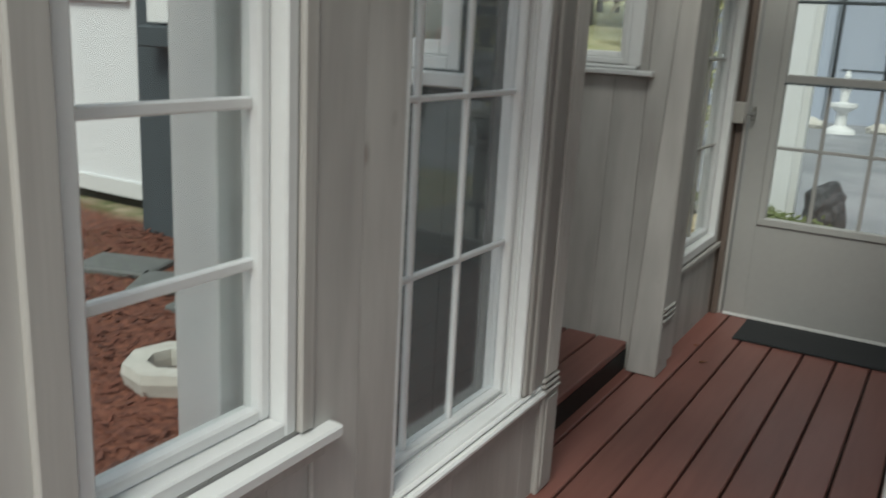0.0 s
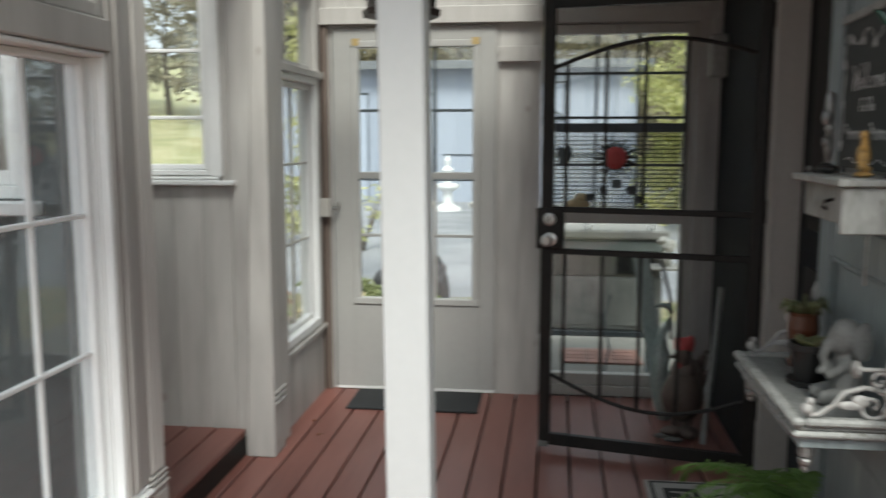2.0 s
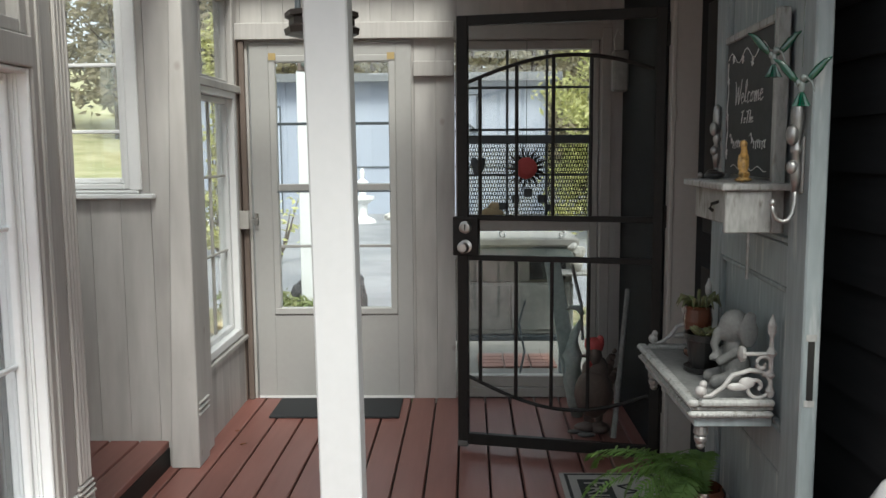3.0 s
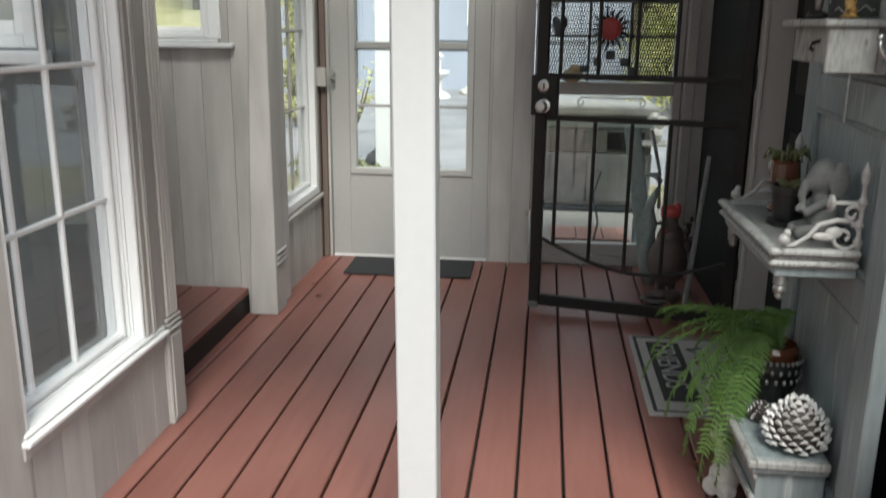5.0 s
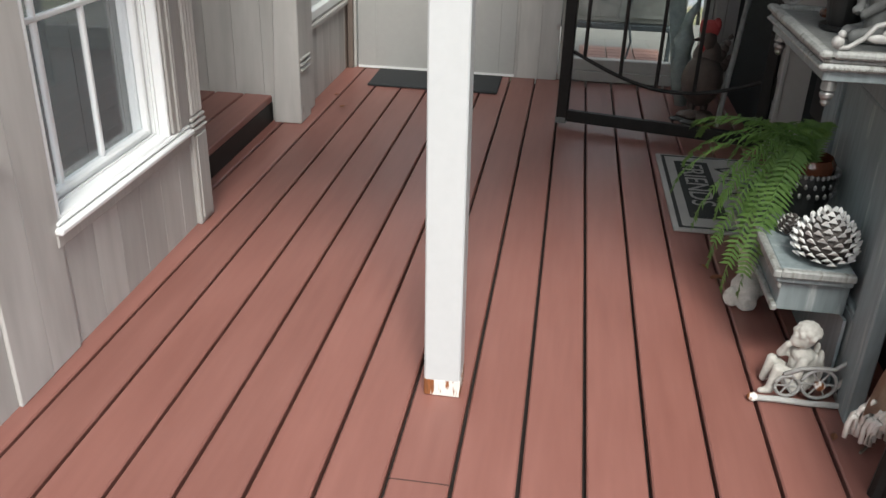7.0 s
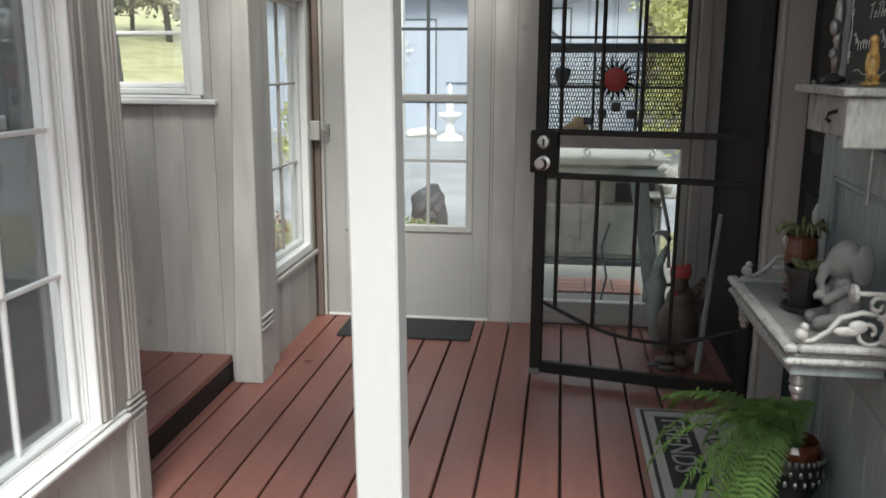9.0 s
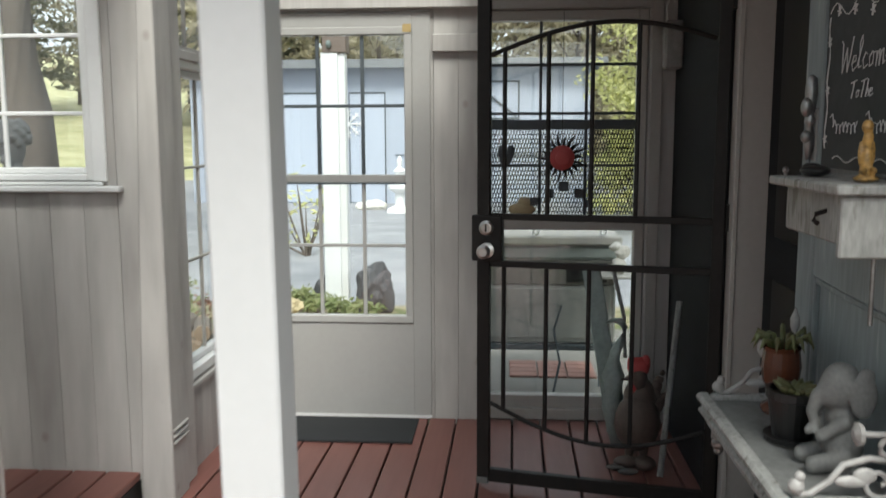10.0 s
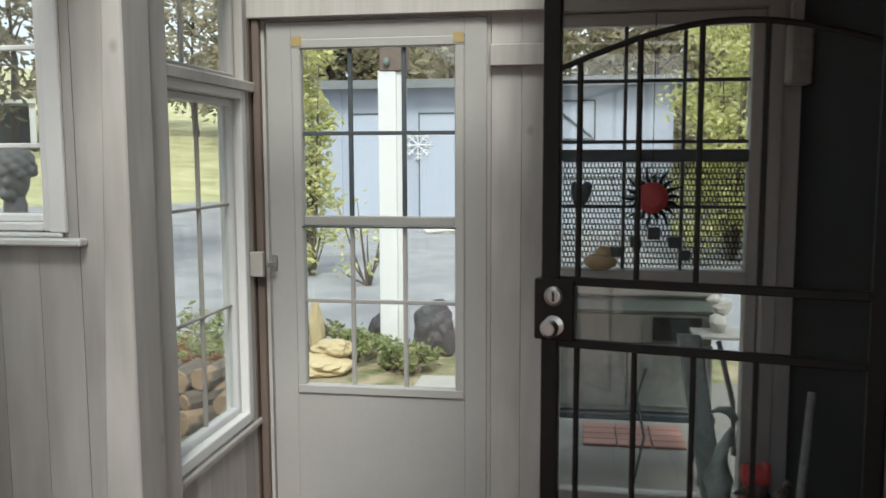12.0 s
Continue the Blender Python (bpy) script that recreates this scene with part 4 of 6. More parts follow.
# chalkboard with shelf and box
cb = thing("chalkboard", "black chalkboard with a pale distressed frame and chalk lettering", "sign", (1.234, 1.76, 1.385), -3.5)
part("board", boxes((-0.006, 0.075, 0.0, 0.004, 0.58, 0.365)), SLATE, cb)
part("frame_side", boxes((-0.024, 0.05, -0.125, 0.006, 0.075, 0.39), bevel=0.003), OLDWHITE, cb)
part("frame_side", boxes((-0.012, 0.58, -0.05, 0.006, 0.6, 0.38), bevel=0.003), OLDBLUE, cb)
part("frame_top", boxes((-0.014, 0.0751, 0.365, 0.006, 0.58, 0.385), bevel=0.003), OLDWHITE, cb)
up = Matrix(((0, 0, -1, 0), (-1, 0, 0, 0), (0, 1, 0, 0), (0, 0, 0, 1)))
STROKES = {"W": [[(0, 1), (0.1, 0.9), (0.2, 0), (0.38, 0.75), (0.5, 0), (0.62, 0.5), (0.7, 1.05)]], "e": [[(0, 0.22), (0.24, 0.3), (0.22, 0.45), (0.1, 0.45), (0.03, 0.2), (0.12, 0), (0.32, 0.12)]], "l": [[(0, 0.12), (0.2, 0.8), (0.14, 1), (0.05, 0.8), (0.1, 0.04), (0.24, 0.1)]], "c": [[(0.26, 0.4), (0.15, 0.47), (0.03, 0.25), (0.12, 0), (0.3, 0.1)]], "o": [[(0.2, 0.45), (0.05, 0.3), (0.1, 0.02), (0.26, 0.1), (0.25, 0.4), (0.16, 0.44), (0.34, 0.4)]], "m": [[(0, 0.42), (0.05, 0.42), (0.06, 0), (0.09, 0.35), (0.19, 0.45), (0.23, 0), (0.27, 0.36), (0.37, 0.45), (0.42, 0.02), (0.5, 0.1)]], "T": [[(-0.04, 0.9), (0.2, 0.96), (0.46, 1.02)], [(0.24, 0.97), (0.18, 0.4), (0.12, 0)]], "h": [[(0, 0), (0.05, 0.5), (0.09, 1), (0.05, 0.2), (0.16, 0.45), (0.22, 0.3), (0.24, 0.02)]]}


def chalk_word(text, y, z, w, h, parent):
    """One word in thin joined chalk strokes."""
    bm, pen = bmesh.new(), 0.0
    for c in text:
        for line in STROKES[c]:
            tube([(-0.0085, y - w * (pen + q + 0.12 * s), z + h * s) for q, s in line], 0.0013, 5, bm=bm)
        pen += max(q for line in STROKES[c] for q, s in line) + 0.03
    part("lettering", bm, CHALK, parent)


chalk_word("Welcome", 0.485, 0.19, 0.096, 0.062, cb)
chalk_word("To", 0.41, 0.138, 0.06, 0.032, cb)
chalk_word("The", 0.355, 0.138, 0.06, 0.032, cb)
bm = bmesh.new()
for a, b in ((0.52, 0.36), (0.31, 0.17)):
    tube([(-0.0085, a + (b - a) * i / 24 + 0.007 * math.cos(i * 1.9), 0.082 + 0.012 * math.sin(i * 1.9) + 0.022 * max(0, 1 - i / 5)) for i in range(25)], 0.0012, 5, bm=bm)
tube([(-0.0085, 0.5 - 0.34 * i / 20, 0.02 + 0.006 * math.sin(i * 0.9)) for i in range(21)], 0.0013, 5, bm=bm)
pts = [(-0.0085, 0.56 - 0.46 * i / 24, 0.318 + 0.016 * math.sin(i * 0.8)) for i in range(25)]
tube(pts, 0.0012, 5, bm=bm)
for i in (3, 8, 13, 18, 23):
    for a in range(5):
        q = pts[i]
        tube([(q[0], q[1], q[2] - 0.012), (q[0], q[1] + 0.011 * math.cos(a * 1.256), q[2] - 0.012 + 0.011 * math.sin(a * 1.256))], 0.0019, 5, bm=bm)
for y in (0.105, 0.555):
    tube([(-0.0085, y + 0.006 * math.sin(i * 1.1), 0.04 + 0.27 * i / 14) for i in range(15)], 0.0016, 5, bm=bm)
    for z in (0.06, 0.16, 0.26):
        for a in range(5):
            tube([(-0.0085, y, z), (-0.0085, y + 0.011 * math.cos(a * 1.256), z + 0.011 * math.sin(a * 1.256))], 0.0019, 5, bm=bm)
part("chalk_garland", bm, CHALK, cb)

sh = thing("display_shelf", "small whitewashed wooden shelf with a box front under the chalkboard", "shelf", (1.097, 1.765, 1.362))
part("shelf_top", boxes((-0.012, 0.0, 0.0, 0.15, 0.34, 0.016), bevel=0.003), OLDWHITE, sh)
part("front_rail", boxes((0.01, 0.05, -0.08, 0.022, 0.30, -0.001), bevel=0.003), OLDWHITE, sh)
part("box_front", boxes((0.0, 0.012, -0.098, 0.105, 0.028, -0.001), bevel=0.003), OLDWHITE, sh)
part("bracket", boxes((0.024, 0.298, -0.08, 0.15, 0.312, -0.001), bevel=0.003), OLDWHITE, sh)
part("hook", tube([(0.012, 0.1, -0.03), (-0.006, 0.1, -0.036), (-0.01, 0.1, -0.046), (-0.002, 0.1, -0.052)], 0.004), BLACK, sh, "small black hook")
part("hanging_key", tube([(0.06, 0.03, -0.09), (0.06, 0.03, -0.205)], 0.004), PEWTER, sh, "hanging silver key")

fr = tagged(part("frog_figurine", blob([(0, 0, 0.035, 0.016, 0.015, 0.03), (0, -0.004, 0.075, 0.013, 0.013, 0.018), (-0.004, -0.006, 0.095, 0.015, 0.014, 0.012), (-0.012, -0.012, 0.02, 0.008, 0.02, 0.007), (0.012, -0.014, 0.02, 0.008, 0.02, 0.007), (-0.016, 0.002, 0.05, 0.006, 0.006, 0.022), (0.016, 0.002, 0.05, 0.006, 0.006, 0.022), (0, -0.005, 0.006, 0.035, 0.025, 0.006)]), ORANGE, smooth=True), "small orange and gold resin figurine on the shelf", "figurine")
fr.location, fr.scale = (1.155, 1.84, 1.379), (0.62, 0.62, 0.92)
bl = tagged(part("black_stone_dish", blob([(0, 0, 0.012, 0.032, 0.045, 0.013), (0, 0.02, 0.02, 0.02, 0.03, 0.01)]), PLASTIC, smooth=True), "low glossy black dish on the shelf", "dish")
bl.location, bl.scale = (1.15, 2.05, 1.379), (0.8, 0.8, 0.8)

# glass hummingbirds
def hummingbird(at, turn):
    h = thing("glass_hummingbird", "clear and green glass hummingbird hanging on a thread", "ornament", at, turn, "hanging hummingbirds")
    part("body", blob([(0, 0, 0, 0.0075, 0.0075, 0.016), (0.004, -0.004, 0.017, 0.008, 0.008, 0.008), (-0.006, 0, 0.008, 0.006, 0.006, 0.008)]), CLEARGLASS, h, smooth=True)
    part("beak", tube([(0.008, -0.008, 0.018), (0.018, -0.015, 0.008), (0.024, -0.018, -0.012)], seg=6, taper=[0.003, 0.002, 0.0008]), CLEARGLASS, h)
    for s in (-1, 1):
        wing = tube([(s * 0.006, 0, 0.008), (s * 0.018, 0.002, 0.02), (s * 0.032, 0.004, 0.037), (s * 0.043, 0.003, 0.05), (s * 0.056, 0, 0.058)], seg=8, taper=[0.003, 0.0075, 0.0085, 0.0055, 0.0008])
        for v in wing.verts:
            v.co.y *= 0.4
        part("wing", wing, GREENGLASS, h, "green glass wing", smooth=True)
    tail = lathe([(0.005, -0.012), (0.009, -0.022), (0.014, -0.034), (0.017, -0.04), (0.004, -0.037)], 20)
    for k, v in enumerate(tail.verts):
        if v.co.z < -0.015:
            v.co.xy = v.co.xy * (0.82 if k % 2 else 1.1)
    part("tail", tail, GREENGLASS, h, "green glass tail")
    part("thread", tube([(0, 0, 0.04), (0, 0, TOP - at[2])], 0.0008, 4), CLEARGLASS, h)
    return h

hummingbird((1.181, 1.74, 1.652), -20)
hummingbird((1.193, 1.61, 1.583), -20)

# console table fixed to the old door
tb = thing("console_table", "distressed grey and white carved console table on the old door", "table", (1.03, 1.798, 0.0))
TW, TL, TZ = 0.208, 0.60, 0.862
part("tabletop", boxes((0.03, 0.03, TZ - 0.018, TW, TL - 0.03, TZ - 0.008), bevel=0.002), TRAY, tb)
part("raised_edge", boxes((0.0, 0.0, TZ - 0.016, 0.03, TL, TZ + 0.002), (0.03, 0.0, TZ - 0.016, TW, 0.03, TZ + 0.002), (0.03, TL - 0.03, TZ - 0.016, TW, TL, TZ + 0.002), bevel=0.006), OLDWHITE, tb)
part("edge_moulding", boxes((0.012, 0.012, TZ - 0.028, TW, TL - 0.012, TZ - 0.016), bevel=0.004), OLDWHITE, tb)
part("carved_band", boxes((0.006, 0.006, TZ - 0.044, TW, TL - 0.006, TZ - 0.028), bevel=0.006), OLDWHITE, tb, "carved band")
bm = bmesh.new()
for i in range(12):
    bmesh.ops.create_icosphere(bm, subdivisions=1, radius=1, matrix=Matrix.Translation((0.025 + i * 0.0125, 0.007, TZ - 0.036)) @ Matrix.Diagonal((0.005, 0.004, 0.005, 1)))
for i in range(42):
    bmesh.ops.create_icosphere(bm, subdivisions=1, radius=1, matrix=Matrix.Translation((0.007, 0.02 + i * 0.0138, TZ - 0.036)) @ Matrix.Diagonal((0.004, 0.0055, 0.005, 1)))
part("carved_beads", bm, OLDWHITE, tb)
part("apron", boxes((0.022, 0.022, TZ - 0.07, TW, TL - 0.022, TZ - 0.044), bevel=0.003), OLDBLUE, tb)
for y in (0.045, TL - 0.045):
    part("drop_finial", lathe([(0.02, 0.125), (0.022, 0.08), (0.014, 0.07), (0.02, 0.06), (0.02, 0.045), (0.013, 0.03), (0.014, 0.015), (0.006, 0.0)][::-1], 16, (0.045, y, TZ - 0.132), Matrix.Diagonal((0.8, 0.8, 0.5, 1))), PEWTER, tb, "dark silvered drop finial")


def scroll_bracket(at, turn, s=1.0):
    """Scrolled iron arm lying along the table's end."""
    h = thing("iron_scroll_bracket", "whitewashed scrolled iron bracket on the console table", "bracket", at, turn, "iron scroll brackets")
    bm = bmesh.new()
    tube([(-0.165 * s, 0, 0.012), (-0.155 * s, 0, 0.006), (-0.14 * s, 0, 0.008), (-0.11 * s, 0, 0.03), (-0.09 * s, 0, 0.058), (-0.05 * s, 0, 0.07), (-0.02 * s, 0, 0.066)], 0.006, bm=bm)
    tube(spiral(-0.032 * s, 0.03, 0.038, 0.006, 85, -420), 0.005, bm=bm)
    tube(spiral(-0.02 * s, 0.085, 0.026, 0.005, -90, 380), 0.005, bm=bm)
    part("scroll", bm, WHITEIRON, h, smooth=True)
    part("leaf", blob([(-0.075, 0, 0.03, 0.03, 0.006, 0.01), (-0.055, 0, 0.04, 0.02, 0.006, 0.014)]), WHITEIRON, h, smooth=True)
    part("tip", blob([(-0.163 * s, 0, 0.02, 0.014, 0.012, 0.014), (-0.158 * s, 0, 0.036, 0.009, 0.009, 0.01)]), WHITEIRON, h, smooth=True)
    part("wall_plate", lathe([(0.003, 0), (0.009, 0.008), (0.012, 0.02), (0.006, 0.032), (0.005, 0.05), (0.011, 0.058), (0.006, 0.068), (0.006, 0.1), (0.013, 0.112), (0.006, 0.126), (0.005, 0.15), (0.01, 0.162), (0.011, 0.18), (0.005, 0.195), (0.002, 0.205)], 10, (0.0, 0, 0)), WHITEIRON, h)
    part("stem", tube([(0.0, 0, 0.11), (-0.06, 0, 0.11)], 0.005), WHITEIRON, h)
    part("rosette", lathe([(0.006, 0), (0.018, 0.004), (0.02, 0.012), (0.008, 0.018)], 10, (-0.06, 0, 0.11), pose(0, 0, 0, 0, -90, 0)), WHITEIRON, h)
    return h

scroll_bracket((1.228, 1.815, 0.863), 0)
scroll_bracket((1.238, 2.375, 0.863), 0)

# elephant
el = tagged(part("elephant_statue", blob([(0.01, 0, 0.055, 0.042, 0.04, 0.055), (0.006, 0, 0.1, 0.034, 0.034, 0.035), (0.0, 0, 0.158, 0.044, 0.04, 0.046), (-0.02, 0, 0.148, 0.03, 0.032, 0.03), (0.03, -0.042, 0.15, 0.03, 0.008, 0.042), (0.03, 0.042, 0.15, 0.03, 0.008, 0.042), (0.034, -0.04, 0.185, 0.02, 0.007, 0.018), (0.012, 0, 0.008, 0.05, 0.046, 0.01)] + chain((-0.046, 0, 0.14), (-0.058, 0, 0.112), 0.016, 0.012) + chain((-0.058, 0, 0.112), (-0.05, -0.004, 0.086), 0.012, 0.01) + chain((-0.05, -0.004, 0.086), (-0.066, -0.008, 0.078), 0.01, 0.009, 4) + chain((0.0, -0.034, 0.1), (-0.046, -0.026, 0.072), 0.014, 0.012) + chain((0.0, 0.034, 0.1), (-0.046, 0.026, 0.072), 0.014, 0.012) + chain((0.0, -0.034, 0.03), (-0.062, -0.034, 0.02), 0.02, 0.017) + chain((0.0, 0.034, 0.03), (-0.062, 0.034, 0.02), 0.02, 0.017), 16, 0.0008), GREYSTONE, smooth=True), "grey cast-stone sitting elephant statue on the console table", "statue")
el.location, el.scale = (1.186, 1.965, 0.853), (0.84, 0.85, 0.98)

# potted plants on the table
pp = thing("potted_succulent", "black plastic pot with a small succulent on a saucer", "potted plant", (1.155, 2.11, 0.854))
part("saucer", lathe([(0.048, 0), (0.055, 0.004), (0.055, 0.014), (0.048, 0.012)], 24), PLASTIC, pp)
part("pot", lathe([(0.038, 0.012), (0.05, 0.088), (0.054, 0.09), (0.054, 0.106), (0.047, 0.106), (0.044, 0.094)], 24), PLASTIC, pp)
part("soil", lathe([(0.0, 0.092), (0.046, 0.093)], 16), SOIL, pp)
bm = bmesh.new()
rnd = random.Random(5)
for k in range(16):
    a, e = k * 2.4, 0.3 + 0.06 * (k % 5)
    dv = Vector((math.cos(a) * math.cos(e), math.sin(a) * math.cos(e), math.sin(e)))
    tube([Vector((0, 0, 0.095)) + dv * q for q in (0, 0.018, 0.036, 0.048)], bm=bm, seg=6, taper=[0.004, 0.008, 0.007, 0.001])
part("leaves", bm, SUCC, pp, smooth=True)
p2 = thing("brown_pot_plant", "glazed brown clay pot with a pale green plant", "potted plant", (1.185, 2.29, 0.854))
p2.scale = (0.72, 0.72, 0.86)
part("foot", lathe([(0.05, 0), (0.056, 0.01), (0.05, 0.02), (0.03, 0.03), (0.03, 0.05)], 20), TERRA, p2)
part("pot", lathe([(0.03, 0.05), (0.052, 0.08), (0.058, 0.12), (0.052, 0.16), (0.056, 0.17), (0.05, 0.172), (0.044, 0.15)], 24), TERRA, p2)
bm = bmesh.new()
for k in range(14):
    a = k * 2.4
    dv = Vector((math.cos(a), math.sin(a), 0))
    tube([Vector((0, 0, 0.15)) + dv * 0.03, Vector((0, 0, 0.19)) + dv * 0.045, Vector((0, 0, 0.19 + 0.01 * (k % 3))) + dv * 0.075, Vector((0, 0, 0.17)) + dv * 0.09], bm=bm, seg=6, taper=[0.003, 0.008, 0.008, 0.001])
part("leaves", bm, SUCC, p2, smooth=True)

# low bench shelf on the old door
bn = thing("low_bench", "worn blue-grey low wooden bench with a moulded drawer front", "bench", (1.035, 1.79, 0))
BW, BL, BZ = 0.198, 0.66, 0.325
part("seat_board", boxes((0.02, 0.02, BZ - 0.022, BW, BL - 0.02, BZ - 0.002), bevel=0.003), OLDBLUE, bn)
part("seat_edge", boxes((0.0, 0.0, BZ - 0.022, 0.02, BL, BZ), (0.02, 0.0, BZ - 0.022, BW, 0.02, BZ), (0.02, BL - 0.02, BZ - 0.022, BW, BL, BZ), bevel=0.004), OLDWHITE, bn)
part("seat_moulding", boxes((0.012, 0.012, BZ - 0.04, BW, BL - 0.012, BZ - 0.022), bevel=0.004), OLDBLUE, bn)
part("drawer_box", boxes((0.03, 0.03, BZ - 0.125, BW, BL - 0.03, BZ - 0.04), bevel=0.003), OLDBLUE, bn)
part("front_moulding", boxes((0.015, 0.02, BZ - 0.125, 0.03, BL - 0.02, BZ - 0.108), (0.02, 0.02, BZ - 0.06, 0.03, BL - 0.02, BZ - 0.042), bevel=0.003), OLDWHITE, bn)
part("knob", blob([(0.006, 0.33, BZ - 0.085, 0.014, 0.011, 0.011)]), PEWTER, bn, smooth=True)
part("backboard", boxes((BW - 0.008, 0.0, 0.0, BW, BL, BZ - 0.125)), OLDBLUE, bn)
part("leg", boxes((0.06, BL - 0.1, 0, 0.10, BL - 0.06, BZ - 0.125), bevel=0.004), OLDBLUE, bn)

# fern in a decorated pot
fp = thing("fern_pot", "dark beaded pot with a terracotta liner and a hanging green fern", "potted plant", (1.18, 2.2, 0.325))
part("pot", lathe([(0.055, 0), (0.075, 0.05), (0.085, 0.1), (0.082, 0.13), (0.075, 0.13), (0.07, 0.1)], 28), PLASTIC, fp)
bm = bmesh.new()
for i in range(34):
    a = 2 * math.pi * i / 34
    bmesh.ops.create_icosphere(bm, subdivisions=1, radius=1, matrix=Matrix.Translation((0.084 * math.cos(a), 0.084 * math.sin(a), 0.128)) @ Matrix.Diagonal((0.006, 0.006, 0.008, 1)))
for i in range(22):
    a = 2 * math.pi * i / 22
    for z in (0.1, 0.072):
        bmesh.ops.create_icosphere(bm, subdivisions=1, radius=1, matrix=Matrix.Translation((0.083 * math.cos(a + z * 5), 0.083 * math.sin(a + z * 5), z)) @ Matrix.Diagonal((0.006, 0.006, 0.009, 1)))
part("beading", bm, PEWTER, fp, "silver beading")
part("liner", lathe([(0.07, 0.1), (0.072, 0.15), (0.062, 0.165), (0.055, 0.12)], 24), TERRA, fp, "terracotta liner")
part("soil", lathe([(0, 0.118), (0.056, 0.12)], 16), SOIL, fp)


def frond(path, width, bm, rnd):
    """A midrib with pairs of narrow leaflets along it."""
    pts = [Vector(p) for p in path]
    fine = []
    for i in range(len(pts) - 1):
        a, b, c, d = pts[max(i - 1, 0)], pts[i], pts[i + 1], pts[min(i + 2, len(pts) - 1)]
        for k in range(12):
            t = k / 12
            fine.append(0.5 * (2 * b + (c - a) * t + (2 * a - 5 * b + 4 * c - d) * t * t + (3 * b - a - 3 * c + d) * t ** 3))
    fine.append(pts[-1])
    n = len(fine)
    tube(fine, bm=bm, seg=4, taper=[0.0022 * (1 - 0.8 * i / n) for i in range(n)])
    for i in range(2, n):
        t = (fine[i] - fine[i - 1]).normalized()
        up = Vector((0, 0, 1)) - t * t.z
        if up.length < 0.2:
            up = Vector((-1, 0, 0)) - t * t.x
        up.normalize()
        side = t.cross(up)
        w = width * math.sin(math.pi * min(0.93, 0.16 + 0.84 * i / n)) ** 0.7
        for s in (-1, 1):
            o = fine[i]
            dv = (side * s + t * 0.35 + up * rnd.uniform(-0.25, 0.2)).normalized()
            tip = o + dv * w * rnd.uniform(0.85, 1.1) - Vector((0, 0, 0.12 * w))
            mid = o + dv * w * 0.5
            q = t * 0.0036
            bm.faces.new([bm.verts.new(c) for c in (o - q, mid - q * 1.25, tip, mid + q * 1.25, o + q)])


rnd = random.Random(11)
for k, (dx, dy, drop, reach) in enumerate(((-0.34, 0.28, -0.07, 1.0), (-0.30, 0.36, -0.02, 1.0), (-0.40, 0.14, 0.1, 1.0), (-0.36, 0.22, 0.04, 1.0), (-0.33, 0.02, 0.17, 1.0), (-0.28, -0.1, 0.24, 1.0), (-0.24, -0.18, 0.28, 1.0), (-0.2, -0.25, 0.26, 1.0), (-0.3, -0.03, 0.12, 0.9), (-0.22, -0.12, 0.12, 0.9), (-0.16, -0.2, 0.16, 0.9), (-0.1, 0.26, -0.08, 0.8), (0.05, 0.12, -0.15, 0.6), (-0.04, -0.05, -0.16, 0.6), (-0.26, 0.1, -0.02, 0.9))):
    dx, dy = dx * 0.86, dy * 0.86
    bm = bmesh.new()
    frond([(0, 0, 0.13), (dx * 0.3 * reach, dy * 0.3 * reach, 0.21), (dx * 0.65 * reach, dy * 0.65 * reach, 0.19 - drop * 0.35), (dx * 0.92 * reach, dy * 0.92 * reach, 0.13 - drop * 0.75), (dx * reach, dy * reach, 0.08 - drop)], 0.05, bm, rnd)
    part("frond", bm, FERN, fp)


def pinecone(at, r, h, label, tip=None):
    c = thing("pinecone", label, "pinecone", at, group="pinecones on the bench")
    body = (lathe([(r * 0.4, 0), (r * 0.72, h * 0.25), (r * 0.66, h * 0.55), (r * 0.3, h * 0.9), (0.002, h)], 16))
    n = 120
    for i in range(n):
        f = i / n
        z = h * (0.04 + 0.94 * f)
        rr = r * (0.55 + 0.5 * math.sin(math.pi * min(1, 0.2 + 0.75 * f))) * (1 - 0.55 * f ** 3)
        a = i * 2.39996
        e = radians(15 + 60 * f)
        m4 = Matrix.Translation((rr * 0.8 * math.cos(a), rr * 0.8 * math.sin(a), z)) @ Matrix.Rotation(a, 4, "Z") @ Matrix.Rotation(-e, 4, "Y")
        s = r * 0.245 * (1 - 0.2 * f)
        tips = bmesh.new()
        for bmx, x0, x1, w, t in ((body, -s, 0.4 * s, 0.7 * s, 0.2 * s), (tips, 0.3 * s, 1.05 * s, 0.7 * s, 0.3 * s)):
            v = [bmx.verts.new(m4 @ Vector(p)) for p in ((x0, -w, 0), (x0, w, 0), (x1, 0.25 * w, 0.15 * s), (x1, -0.25 * w, 0.15 * s), (x0, 0, t * 1.6), (x1, 0, t))]
            for q in ((0, 1, 2, 3), (0, 4, 1), (1, 4, 5, 2), (4, 0, 3, 5), (2, 5, 3)):
                bmx.faces.new([v[j] for j in q])
        part("scale_tip", tips, (tip or CONEWHITE) if i % 3 else CONEWHITE, c)
    part("core", body, CONE, c)
    return c

pinecone((1.168, 1.885, 0.325), 0.085, 0.125, "large white-tipped pinecone on the low bench")
pinecone((1.118, 2.03, 0.325), 0.036, 0.05, "small dark pinecone with few white tips behind the large one", CONE)

